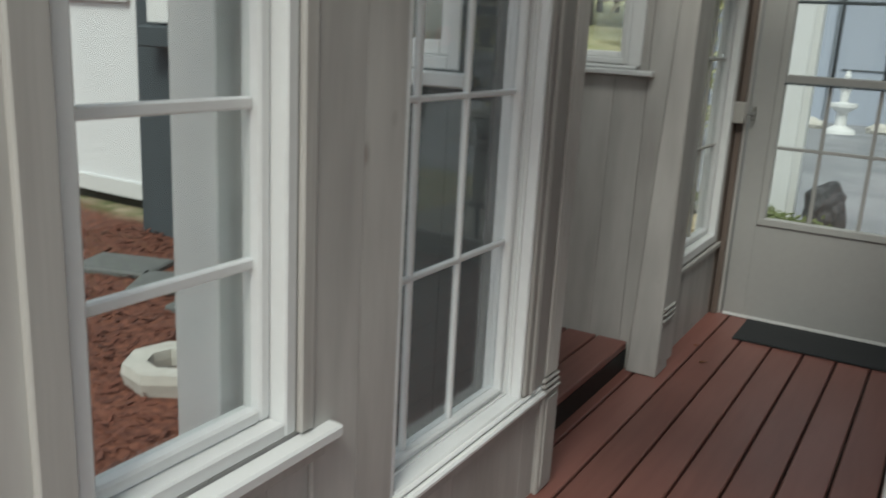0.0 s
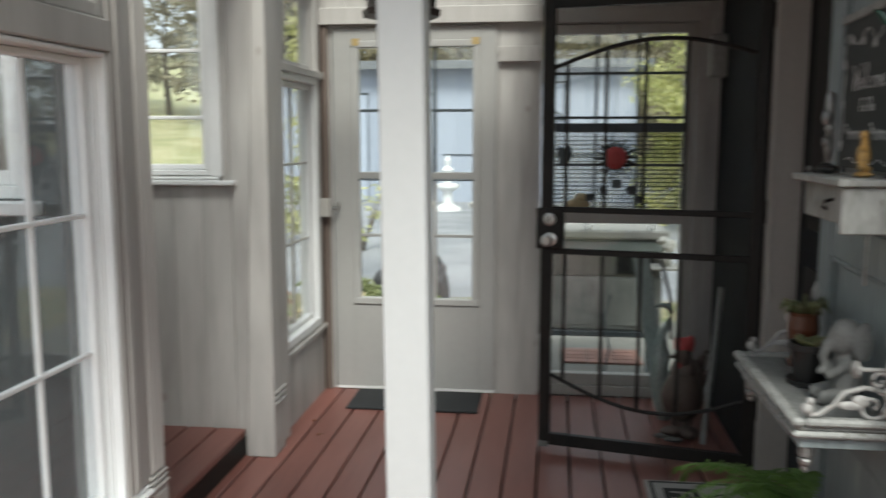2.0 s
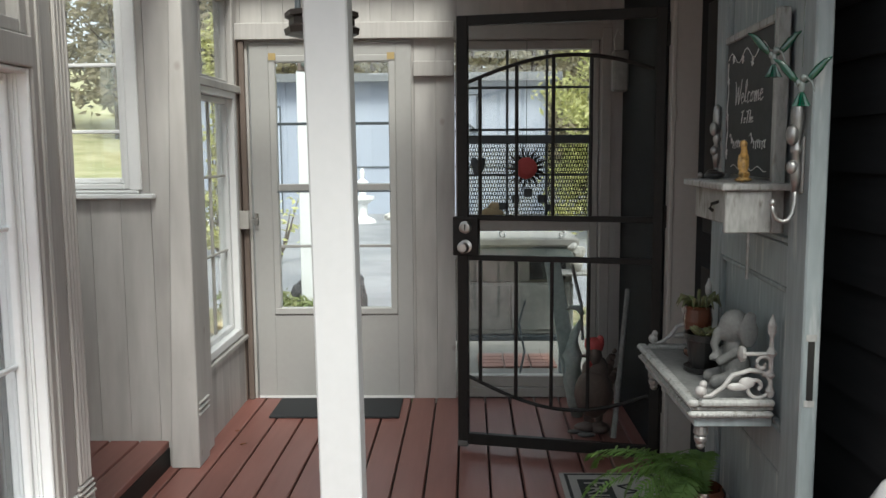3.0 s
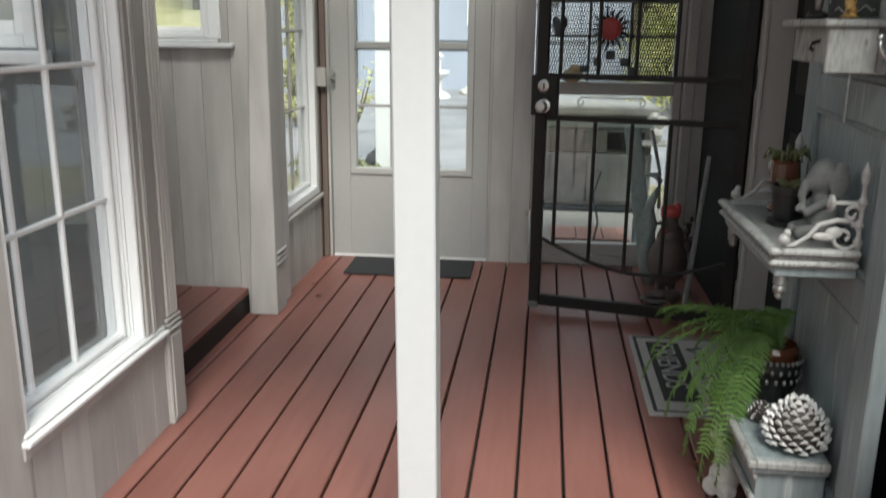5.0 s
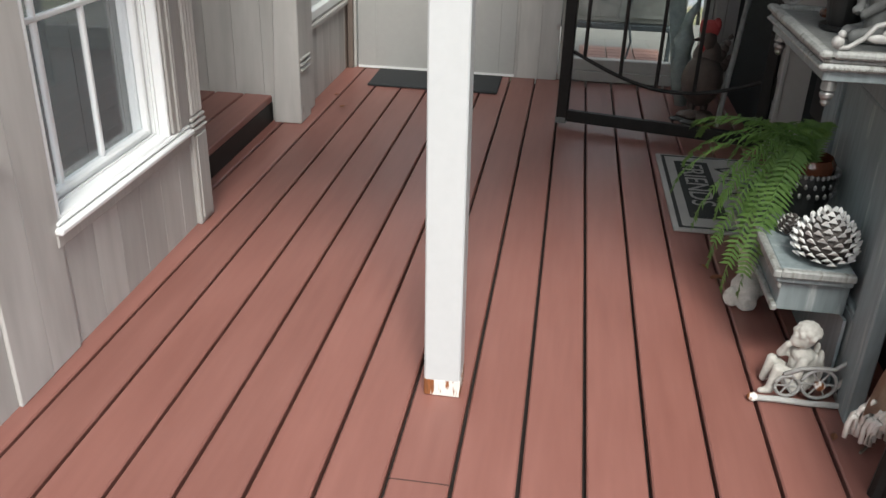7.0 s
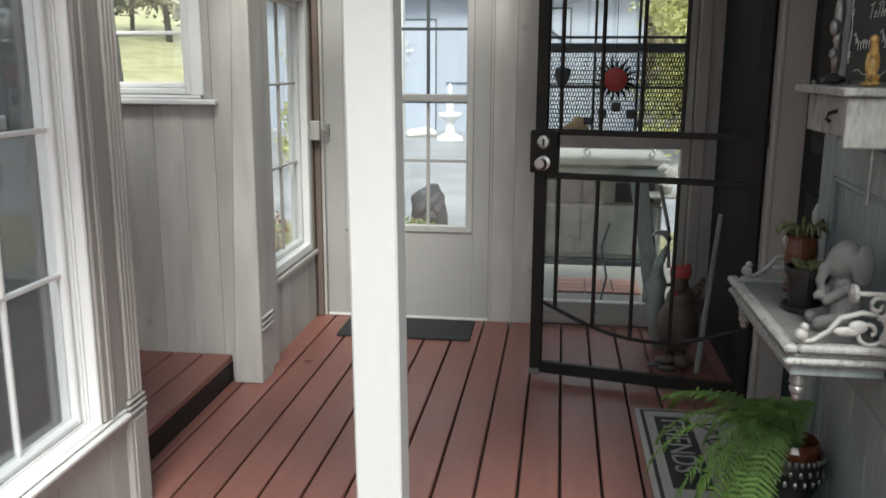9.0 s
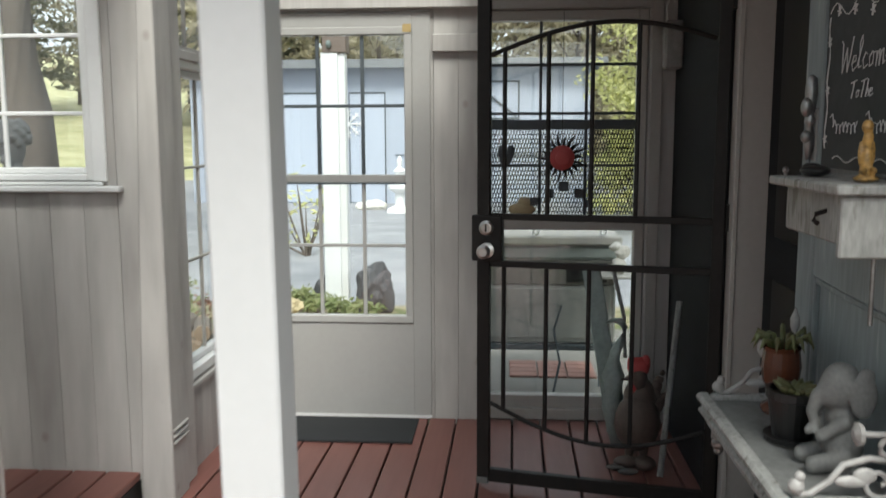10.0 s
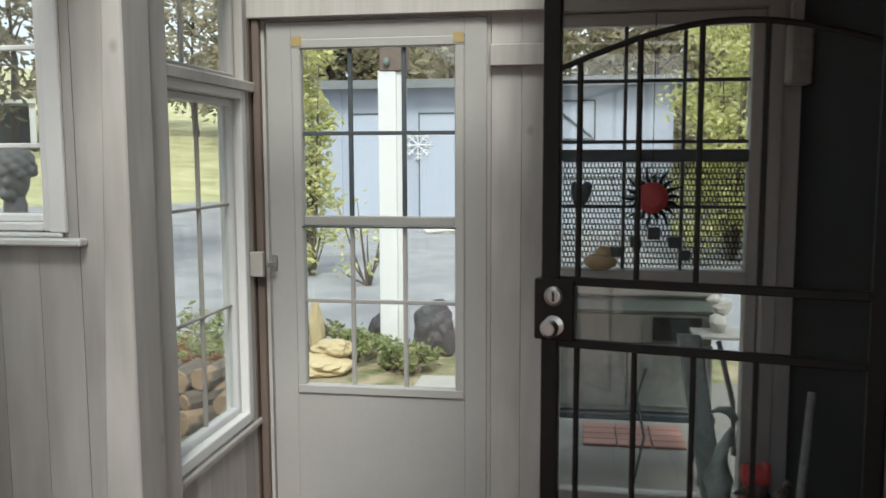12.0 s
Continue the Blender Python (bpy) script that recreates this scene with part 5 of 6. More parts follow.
# statues on the deck
hair = [(0.006 + 0.03 * math.cos(k * 2.4) * math.sin(0.25 + 1.35 * k / 26), 0.03 * math.sin(k * 2.4) * math.sin(0.25 + 1.35 * k / 26), 0.163 + 0.031 * math.cos(0.2 + 1.4 * k / 26), 0.0095, 0.0095, 0.0085) for k in range(26)]
an = tagged(part("cherub_statue", blob([(0.004, 0, 0.036, 0.044, 0.042, 0.036), (0.008, 0, 0.078, 0.034, 0.034, 0.042), (0.006, 0, 0.108, 0.03, 0.034, 0.02), (0, 0, 0.16, 0.03, 0.029, 0.032), (-0.017, -0.004, 0.148, 0.016, 0.02, 0.016), (-0.03, -0.005, 0.153, 0.006, 0.006, 0.006), (0.046, -0.012, 0.1, 0.009, 0.014, 0.034), (0.052, -0.014, 0.07, 0.008, 0.012, 0.034), (0.046, 0.024, 0.1, 0.009, 0.014, 0.034)] + hair + chain((0.0, -0.034, 0.105), (-0.012, -0.044, 0.07), 0.014, 0.013) + chain((-0.012, -0.044, 0.07), (-0.048, -0.03, 0.078), 0.013, 0.01) + chain((0.0, 0.03, 0.105), (-0.045, 0.014, 0.098), 0.014, 0.011) + chain((-0.045, 0.014, 0.098), (-0.036, -0.002, 0.134), 0.011, 0.009) + chain((-0.01, -0.03, 0.03), (-0.055, -0.03, 0.075), 0.02, 0.016) + chain((-0.055, -0.03, 0.075), (-0.066, -0.032, 0.016), 0.015, 0.012) + chain((-0.066, -0.032, 0.012), (-0.088, -0.034, 0.008), 0.011, 0.008, 4) + chain((-0.01, 0.03, 0.03), (-0.058, 0.022, 0.07), 0.02, 0.016) + chain((-0.058, 0.022, 0.07), (-0.07, 0.022, 0.014), 0.015, 0.012), 12, 0.0008), STONE, smooth=True), "white weathered cast-stone sitting cherub statue on the deck", "statue")
an.location = (1.135, 1.765, 0)
g2 = tagged(part("garden_figure", blob([(0, 0, 0.05, 0.045, 0.05, 0.05), (0.005, 0.02, 0.12, 0.035, 0.035, 0.05), (-0.01, 0.0, 0.17, 0.028, 0.028, 0.03), (-0.04, -0.02, 0.03, 0.025, 0.03, 0.03), (0.0, -0.045, 0.03, 0.03, 0.02, 0.03), (-0.035, 0.0, 0.185, 0.02, 0.016, 0.014), (0.01, 0.02, 0.2, 0.008, 0.01, 0.024), (0.05, 0.04, 0.06, 0.03, 0.04, 0.05)], 16, 0.007), STONE, smooth=True), "pale mossy cast-stone animal figure under the bench", "statue")
g2.location = (1.085, 2.21, 0)
tr = thing("metal_tricycle_ornament", "rusty white metal tricycle ornament lying on the deck", "ornament", (1.02, 1.69, 0.0), 2)
bm = bmesh.new()
tube([(0.0, 0, 0.012), (0.06, -0.002, 0.014), (0.14, -0.004, 0.01), (0.22, -0.006, 0.012)], 0.008, bm=bm)
part("base_bar", bm, WHITEIRON, tr)
for cx, r in ((0.085, 0.03), (0.16, 0.042)):
    bm = bmesh.new()
    tube(arc(cx, r + 0.012, r, 0, 360, 26, 0.02), 0.0045, bm=bm)
    for k in range(6):
        a = radians(60 * k)
        tube([(cx, 0.02, r + 0.012), (cx + r * math.cos(a), 0.02, r + 0.012 + r * math.sin(a))], 0.0025, 5, bm=bm)
    part("wheel", bm, WHITEIRON, tr)
part("frame_scroll", tube([(0.07, 0.02, 0.075), (0.11, 0.02, 0.095), (0.15, 0.02, 0.1), (0.19, 0.02, 0.1), (0.215, 0.02, 0.125), (0.228, 0.02, 0.11), (0.22, 0.02, 0.08), (0.205, 0.02, 0.05), (0.21, 0.02, 0.015)], 0.006), WHITEIRON, tr, smooth=True)
part("hub", blob([(0.16, 0.012, 0.054, 0.014, 0.01, 0.014)]), RUST, tr, smooth=True)
part("end_knob", blob([(0.0, 0, 0.014, 0.014, 0.012, 0.012)]), RUST, tr, smooth=True)

# dry leaves and a twig dropped on the deck
def dry_leaf(at, turn, size):
    t = thing("dry_leaf", "curled brown dry leaf lying on the deck", "leaf", at, turn, "dry leaves")
    bm = bmesh.new()
    mid = [bm.verts.new((size * (i / 4 - 0.5), 0, 0.001 + 0.006 * (i / 4 - 0.4) ** 2)) for i in range(5)]
    for s in (-1, 1):
        rim = [bm.verts.new((size * (i / 4 - 0.5), s * size * 0.3 * math.sin(math.pi * (0.06 + 0.88 * i / 4)), 0.006)) for i in range(5)]
        for i in range(4):
            bm.faces.new((mid[i], mid[i + 1], rim[i + 1], rim[i]))
    part("blade", bm, LEAFRED, t)
    part("stalk", tube([(size * 0.5, 0, 0.003), (size * 0.8, 0.004, 0.002)], 0.001, 5), BARK, t)

for x, y, a, z in ((1.03, 2.36, 20, 0.05), (1.0, 2.43, 130, 0.03), (1.19, 1.57, 70, 0.028), (-0.6, 3.9, 40, 0.03), (-0.68, 4.1, 10, 0.025)):
    dry_leaf((x, y, 0.001), a, z)
tagged(part("twig", tube([(1.235, 1.52, 0.004), (1.262, 1.55, 0.005), (1.285, 1.585, 0.004)], 0.0035, 6), BARK), "short dark twig lying on the deck", "twig")

# chair with throw at the deck's edge
ch = thing("side_chair", "black chair with a grey padded back beside the old door", "chair", (1.25, 1.30, 0))
for x, y in ((-0.02, 0.08), (0.26, 0.08), (-0.02, -0.36), (0.26, -0.36)):
    part("leg", tube([(x + 0.03, y, 0.42), (x, y, 0.0)], 0.02, 8), BLACK, ch)
part("seat", boxes((-0.05, -0.4, 0.4, 0.3, 0.12, 0.44), bevel=0.015), BLACK, ch)
part("backrest", blob([(0.05, -0.02, 0.66, 0.1, 0.06, 0.22), (0.05, -0.02, 0.76, 0.1, 0.06, 0.14), (0.22, -0.02, 0.66, 0.12, 0.06, 0.22), (0.22, -0.02, 0.76, 0.12, 0.06, 0.14)], 20, 0.004), CUSHION, ch, "grey padded backrest", smooth=True)
th = thing("fringed_throw", "beige throw with a thick white cotton fringe over the chair", "blanket", (1.25, 1.43, 0.0))
bm = bmesh.new()
nu, nv = 14, 14
grid = [[bm.verts.new((-0.065 + 0.062 * (v / nv) ** 1.2 + 0.30 * u / nu, 0.02 + 0.016 * math.sin(u * 1.3 + v * 0.3) - 0.02 * (v / nv), 0.155 + 0.30 * v / nv)) for u in range(nu + 1)] for v in range(nv + 1)]
for v in range(nv):
    for u in range(nu):
        bm.faces.new((grid[v][u], grid[v][u + 1], grid[v + 1][u + 1], grid[v + 1][u]))
bmesh.ops.solidify(bm, geom=bm.faces, thickness=0.008)
part("cloth", bm, CLOTH, th, smooth=True)
rnd = random.Random(3)
for row in range(3):
    bm = bmesh.new()
    for k in range(44):
        x = -0.075 + 0.012 * row + 0.30 * k / 44
        z = 0.125 + 0.026 * row + rnd.uniform(-0.004, 0.004)
        y = 0.035 + 0.018 * math.sin(k * 0.7) + 0.006 * (2 - row)
        tube([(x + 0.004, y - 0.01, z + 0.02), (x, y, z + 0.006), (x - 0.002, y + 0.004, z - 0.015), (x - 0.002 + rnd.uniform(-0.004, 0.004), y + 0.003, z - 0.045 - rnd.uniform(0, 0.012))], 0.0062, 6, bm=bm)
    part("fringe", bm, FRINGE, th, "thick white cotton fringe", smooth=True)

def unified(ob, voxel):
    """Melts the joined forms of a statue into one skin."""
    m = ob.modifiers.new("skin", "REMESH")
    m.mode, m.voxel_size, m.use_smooth_shade = "VOXEL", voxel, True
    k = ob.modifiers.new("soften", "SMOOTH")
    k.iterations, k.factor = 2, 0.5

for ob in (el, an, g2):
    unified(ob, 0.0036)
unified(fr, 0.003)

# behind the gate: rooster, heron, stick
ro = thing("rooster_figure", "brown metal rooster with a red comb on the deck", "statue", (1.17, 4.12, 0))
part("body", blob([(0, 0, 0.2, 0.1, 0.09, 0.13), (0.01, 0.02, 0.3, 0.07, 0.06, 0.1), (0, 0, 0.4, 0.04, 0.04, 0.06), (0.05, 0.05, 0.24, 0.04, 0.07, 0.09), (-0.045, -0.03, 0.03, 0.06, 0.045, 0.022), (0.03, -0.04, 0.03, 0.05, 0.05, 0.03), (-0.03, 0, 0.08, 0.02, 0.02, 0.06), (0.03, 0, 0.08, 0.02, 0.02, 0.06)] + chain((0.05, 0.05, 0.26), (0.12, 0.09, 0.4), 0.045, 0.012) + chain((0.05, 0.03, 0.22), (0.14, 0.06, 0.32), 0.045, 0.012) + chain((-0.035, -0.01, 0.405), (-0.075, -0.02, 0.395), 0.014, 0.003), 16, 0.006), ROOST, ro, smooth=True)
part("comb", blob([(0, 0, 0.45, 0.05, 0.03, 0.045), (-0.03, 0, 0.47, 0.02, 0.02, 0.03), (0.03, 0, 0.475, 0.02, 0.02, 0.03), (-0.02, -0.01, 0.37, 0.02, 0.018, 0.05)], 14, 0.004), RED, ro, "red comb", smooth=True)
part("feet", blob([(-0.09, -0.05, 0.012, 0.05, 0.02, 0.012), (-0.05, -0.1, 0.012, 0.045, 0.02, 0.012)]), GREYSTONE, ro, smooth=True)
he = tagged(part("heron_statue", tube([(1.12, 4.36, 0.0), (1.1, 4.36, 0.2), (1.09, 4.36, 0.34), (1.1, 4.36, 0.46), (1.13, 4.36, 0.52), (1.14, 4.36, 0.57), (1.12, 4.36, 0.6), (1.085, 4.36, 0.605), (1.05, 4.36, 0.59)], seg=12, taper=[0.03, 0.06, 0.055, 0.025, 0.016, 0.015, 0.018, 0.012, 0.002]), HERON, smooth=True), "slim grey-green metal heron statue behind the gate", "statue")
hb = thing("ironing_board", "pale grey-green folded board leaning in the corner", "board", (1.10, 4.52, 0), 0)
bm = boxes((-0.04, 0, 0, 0.05, 0.02, 0.82), bevel=0.006)
for v in bm.verts:
    v.co.x += -0.10 * (v.co.z / 0.82) + (0.03 if v.co.z < 0.3 else 0)
    v.co.y += 0.1 * (v.co.z / 0.82)
part("panel", bm, HERON, hb)
part("edge_strip", tube([(0.0, -0.004, 0.82), (0.05, -0.05, 0.6), (0.06, -0.05, 0.4)], 0.01), OLDWHITE, hb)
sk = tagged(part("leaning_stick", tube([(1.25, 3.98, 0.01), (1.29, 4.05, 0.35), (1.34, 4.14, 0.74)], 0.014), OLDWHITE), "pale wooden stick leaning in the corner", "stick")
wl = thing("wall_lamp", "pale grey boxed wall lamp on the dark house wall", "lamp", (1.36, 4.57, 1.76))
part("housing", boxes((-0.045, -0.04, 0.0, 0.04, 0.04, 0.22), bevel=0.01), GRILL, wl)
part("hook_arm", tube([(-0.03, 0, 0.22), (-0.035, -0.01, 0.28), (-0.02, -0.02, 0.33), (0.0, -0.02, 0.3)], 0.005), STEEL, wl)

# sun ornament and hanging shapes in the tall window
so = thing("sun_ornament", "red metal sun with dark rays hanging in the window", "ornament", (0.86, END - 0.02, 1.345))
part("disc", lathe([(0.062, 0), (0.06, 0.012), (0.035, 0.02), (0.005, 0.022)], 24, (0, 0, 0), pose(0, 0, 0, 90, 0, 0)), RED, so)
for k in range(18):
    a = radians(20 * k)
    r1 = 0.125 if k % 2 else 0.105
    part("ray", tube([(0.055 * math.cos(a), 0, 0.055 * math.sin(a)), (0.08 * math.cos(a + 0.08), 0, 0.08 * math.sin(a + 0.08)), (r1 * math.cos(a), 0, r1 * math.sin(a))], seg=5, taper=[0.011, 0.008, 0.002]), BLACK, so)
part("cord", tube([(0, 0.0, 0.06), (0, 0.0, 0.70)], 0.0015, 4), BLACK, so)
for k, (x, z, s) in enumerate(((0.80, 1.17, 0.022), (0.87, 1.205, 0.024), (0.945, 1.17, 0.022), (0.725, 1.13, 0.02), (0.99, 1.12, 0.02))):
    q = thing("chime_plate", "small dark square chime plate hanging in the window", "ornament", (x, END - 0.02, z), group="chime plates")
    part("plate", boxes((-s, -0.003, -s, s, 0.003, s), bevel=0.002), SLATEANDBACKLIT, q)
    part("cord", tube([(0, 0, s), (0, 0, 1.29 - z)], 0.001, 4), BLACK, q)
ho = tagged(part("hanging_leaf_ornament", blob([(0, 0, 0, 0.035, 0.01, 0.04), (-0.02, 0, 0.03, 0.02, 0.008, 0.03), (0.025, 0, 0.03, 0.02, 0.008, 0.03)], 8, 0.01), SLATEANDBACKLIT), "dark leaf-shaped ornament hanging in the window", "ornament")
ho.location = (0.585, END - 0.02, 1.345)
shl = tagged(part("tan_shell", blob([(0, 0, 0.03, 0.06, 0.025, 0.03), (0.015, 0, 0.06, 0.035, 0.02, 0.025)], 12, 0.006), SAND, smooth=True), "tan shell on the window's inner ledge", "shell")
shl.location, shl.scale = (0.665, END - 0.01, 1.056), (1.1, 1.0, 1.15)

# ---- outside ----
def leaf_cloud(spots, count, size, seed, flat=0.6):
    """Crown of many small bent leaves scattered round uneven clumps (x, y, z, radius)."""
    rnd = random.Random(seed)
    verts, faces = [], []
    for x, y, z, r in spots:
        for _ in range(count):
            d = Vector((rnd.gauss(0, 1), rnd.gauss(0, 1), rnd.gauss(0, 1) * flat)).normalized() * r * rnd.uniform(0.25, 1.1)
            c = Vector((x, y, z)) + d
            u = Vector((rnd.uniform(-1, 1), rnd.uniform(-1, 1), rnd.uniform(-0.7, 0.7))).normalized()
            w = u.cross(Vector((rnd.uniform(-1, 1), rnd.uniform(-1, 1), rnd.uniform(-1, 1)))).normalized()
            s = size * rnd.uniform(0.6, 1.3)
            k = len(verts)
            n = u.cross(w) * s * 0.18
            verts += [c - u * s, c - w * s * 0.42 + n, c + u * s, c + w * s * 0.42 + n]
            faces += [(k, k + 1, k + 2, k + 3)]
    me = bpy.data.meshes.new("crown")
    me.from_pydata([tuple(v) for v in verts], [], faces)
    return me


def mesh_part(name, me, mat, parent, label=""):
    me.materials.append(mat)
    ob = new(name, me)
    ob.parent = parent
    if label:
        tagged(ob, label)
    return ob


def tree(at, h, r, label, leaf, seed, conifer=False, trunk_r=0.16, count=70, leafsize=0.32, group="woods", low=0.16):
    rnd = random.Random(seed)
    t = thing("tree", label, "tree", at, rnd.uniform(0, 360), group)
    lean = [(0.12 * math.sin(i * 1.3 + seed), 0.12 * math.cos(i * 1.1 + seed), h * i / 6) for i in range(7)]
    bm = tube(lean, seg=9, taper=[trunk_r * (1.15 - i * 0.16) for i in range(7)])
    for k in range(9):
        z = h * (max(0.3, low) + 0.06 * k)
        a = k * 2.4
        q = r * (0.9 - 0.07 * k)
        tube([(0, 0, z), (q * 0.5 * math.cos(a), q * 0.5 * math.sin(a), z + (0.02 if conifer else 0.09) * h), (q * math.cos(a + 0.2), q * math.sin(a + 0.2), z + (0.0 if conifer else 0.14) * h)], seg=5, taper=[trunk_r * 0.35, trunk_r * 0.2, 0.01], bm=bm)
    part("trunk", bm, BARK, t, smooth=True)
    spots = []
    for k in range(22):
        f = k / 22
        z = h * (low + (1 - low) * f)
        rr = r * ((1 - f) * 0.95 + 0.08 if conifer else 0.5 + 0.5 * math.sin(math.pi * (0.1 + 0.8 * f)))
        a = k * 2.4 + rnd.uniform(-0.4, 0.4)
        q = rr * rnd.uniform(0.35, 0.8)
        spots.append((q * math.cos(a), q * math.sin(a), z, rr * rnd.uniform(0.35, 0.6)))
    mesh_part("crown", leaf_cloud(spots, count, leafsize, seed), leaf, t)
    return t


# woods beyond the lawn and behind the shed
kinds = [tree((-34, 60, 0), 17, 4.2, "dark evergreen tree in the woods", LEAFDARK, 1, True, 0.28, 95, 0.42),
         tree((-28, 62, 0), 15, 3.8, "mossy leafless tree in the woods", LEAFTAN, 2, False, 0.22, 60, 0.36),
         tree((-22, 64, 0), 19, 4.0, "tall bare-trunked tree in the woods", LEAFTAN, 3, False, 0.25, 45, 0.4),
         tree((-16, 58, 0), 14, 4.4, "dense evergreen tree in the woods", LEAFDARK, 4, False, 0.3, 95, 0.42)]
rnd = random.Random(8)
for k in kinds:
    k.location.z = ground_height(k.location.x, k.location.y) - 0.1
for n in range(86):
    a = radians(rnd.uniform(-78, 62))
    dist = rnd.uniform(46, 78)
    x, y = math.sin(a) * dist, math.cos(a) * dist
    if y - x < 56 and x < -6:
        x -= 9
        y += 12
    if y < 20:
        continue
    s = rnd.uniform(0.75, 1.2)
    c = copy_thing(kinds[rnd.choice((0, 1, 1, 2, 2, 1))], pose(x, y, ground_height(x, y) - 0.15, 0, 0, rnd.uniform(0, 360)))
    c.scale = (s, s, s)
for n in range(12):
    x, y = -5 + 1.35 * n + rnd.uniform(-0.5, 0.5), 36 + 3 * (n % 3) + rnd.uniform(-1, 1)
    c = copy_thing(kinds[(1, 2, 1)[n % 3]], pose(x, y, ground_height(x, y) - 0.15, 0, 0, rnd.uniform(0, 360)))
    c.scale = (0.7, 0.7, 0.75)
# big trunk on the near lawn
bt = tree((-6.6, 12.9, ground_height(-6.6, 12.9)), 13, 2.6, "large tree with a broad reddish-grey trunk", LEAFDARK, 21, True, 0.34, 50, 0.3, "garden trees", 0.45)


def shrub(at, spots, count, size, mat, label, seed, group=""):
    t = thing("shrub", label, "shrub", at, 0, group)
    bm = bmesh.new()
    for k, (x, y, z, r) in enumerate(spots):
        tube([(0.03 * math.cos(k), 0.03 * math.sin(k), 0), (x * 0.6, y * 0.6, z * 0.55), (x, y, z)], seg=5, taper=[0.02, 0.014, 0.004], bm=bm)
    part("stems", bm, BARK, t)
    mesh_part("crown", leaf_cloud(spots, count, size, seed), mat, t)
    return t


def G(x, y):
    return ground_height(x, y) - 0.02

rnd = random.Random(4)
shrub((-3.55, 14.0, G(-3.55, 14)), [(rnd.uniform(-0.22, 0.22), rnd.uniform(-0.25, 0.25), 0.3 + 0.17 * k, rnd.uniform(0.22, 0.34)) for k in range(22)], 80, 0.075, LEAFGOLD, "tall narrow yellow-green shrub by the drive", 31)
shrub((-2.4, 13.0, G(-2.4, 13)), [(rnd.uniform(-0.4, 0.4), rnd.uniform(-0.3, 0.3), 0.25 + 0.09 * k, rnd.uniform(0.15, 0.26)) for k in range(12)], 9, 0.06, LEAFGOLD, "loose flowering shrub with pale leaves", 32)
for k, (x, y, h, mat) in enumerate(((2.9, 17.0, 5.2, LEAFGOLD), (4.2, 19.0, 6.2, LEAFGOLD), (5.6, 17.5, 5.4, LEAFGOLD), (3.6, 21.0, 6.8, LEAFGOLD), (4.4, 15.5, 3.8, LEAFDARK))):
    x += 0.35
    shrub((x, y, G(x, y)), [(rnd.uniform(-0.8, 0.8), rnd.uniform(-0.7, 0.7), 0.35 + (h - 0.5) * j / 20, rnd.uniform(0.4, 0.7)) for j in range(20)], 190, 0.085, mat, "tall yellow-green hedge shrub beyond the window" if mat is LEAFGOLD else "dark evergreen shrub among yellow ones", 40 + k, "hedge shrubs")

# garden bed in front of the porch
for k, (x, y, s, mat, lab) in enumerate(((-1.35, 8.55, 0.22, LEAFGREEN, "low green plant in the bed"), (-1.05, 8.35, 0.2, LEAFGREEN, "low green plant in the bed"), (-0.8, 8.2, 0.2, LEAFGREEN, "low green plant in the bed"), (-1.55, 8.95, 0.2, LEAFGREEN, "low green plant in the bed"), (-2.25, 7.6, 0.28, LEAFGREEN, "leafy green plant in the bed"), (-2.5, 7.4, 0.24, LEAFRED, "dry red-leaved plant in the bed"), (-2.35, 7.9, 0.3, LEAFRED, "dry red-leaved plant in the bed"), (-2.65, 8.3, 0.3, LEAFGREEN, "leafy green plant in the bed"), (-2.1, 7.15, 0.16, LEAFGREEN, "low green plant by the firewood"), (-1.9, 8.9, 0.22, LEAFGREEN, "low green plant in the bed"), (-2.9, 8.6, 0.3, LEAFGREEN, "leafy green plant in the bed"))):
    shrub((x, y, G(x, y)), [(rnd.uniform(-s, s), rnd.uniform(-s, s), rnd.uniform(0.06, s * 1.1), s * 0.5) for _ in range(8)], 34, 0.045, mat, lab, 60 + k, "bed plants")


def rock(name, at, size, mat, label, seed):
    bm = bmesh.new()
    bmesh.ops.create_icosphere(bm, subdivisions=4, radius=1)
    for v in bm.verts:
        q = v.co.copy()
        v.co *= 1 + 0.28 * noise.noise(q * 1.3 + Vector((seed, 0, 0))) + 0.14 * noise.noise(q * 3.5 + Vector((0, seed, 0)))
        v.co = Vector((v.co.x * size[0], v.co.y * size[1], v.co.z * size[2]))
    ob = tagged(part(name, bm, mat), label, "rock")
    ob.location = at
    return ob

rock("black_rock", (-0.74, 8.95, EARTH + 0.2), (0.2, 0.2, 0.3), ROCK, "jagged black rock beside the white post", 3)
rock("black_rock", (-1.32, 9.2, EARTH + 0.1), (0.12, 0.12, 0.2), ROCK, "small black rock beside the white post", 7)
rock("garden_stone", (-1.62, 8.1, EARTH + 0.06), (0.3, 0.25, 0.09), SAND, "flat tan garden stone in the bed", 4)
rock("garden_stone", (-1.5, 8.22, EARTH + 0.19), (0.17, 0.12, 0.075), SAND, "rounded tan stone on a flat one", 5)
rock("garden_stone", (-1.83, 8.8, EARTH + 0.22), (0.07, 0.07, 0.28), SAND, "upright tan stone in the bed", 6)
tagged(part("concrete_pad", boxes((-0.7, 7.2, EARTH - 0.05, 0.2, 8.05, EARTH + 0.03), bevel=0.01), CONCRETE), "pale concrete pad by the bed", "paving", kind="structure")

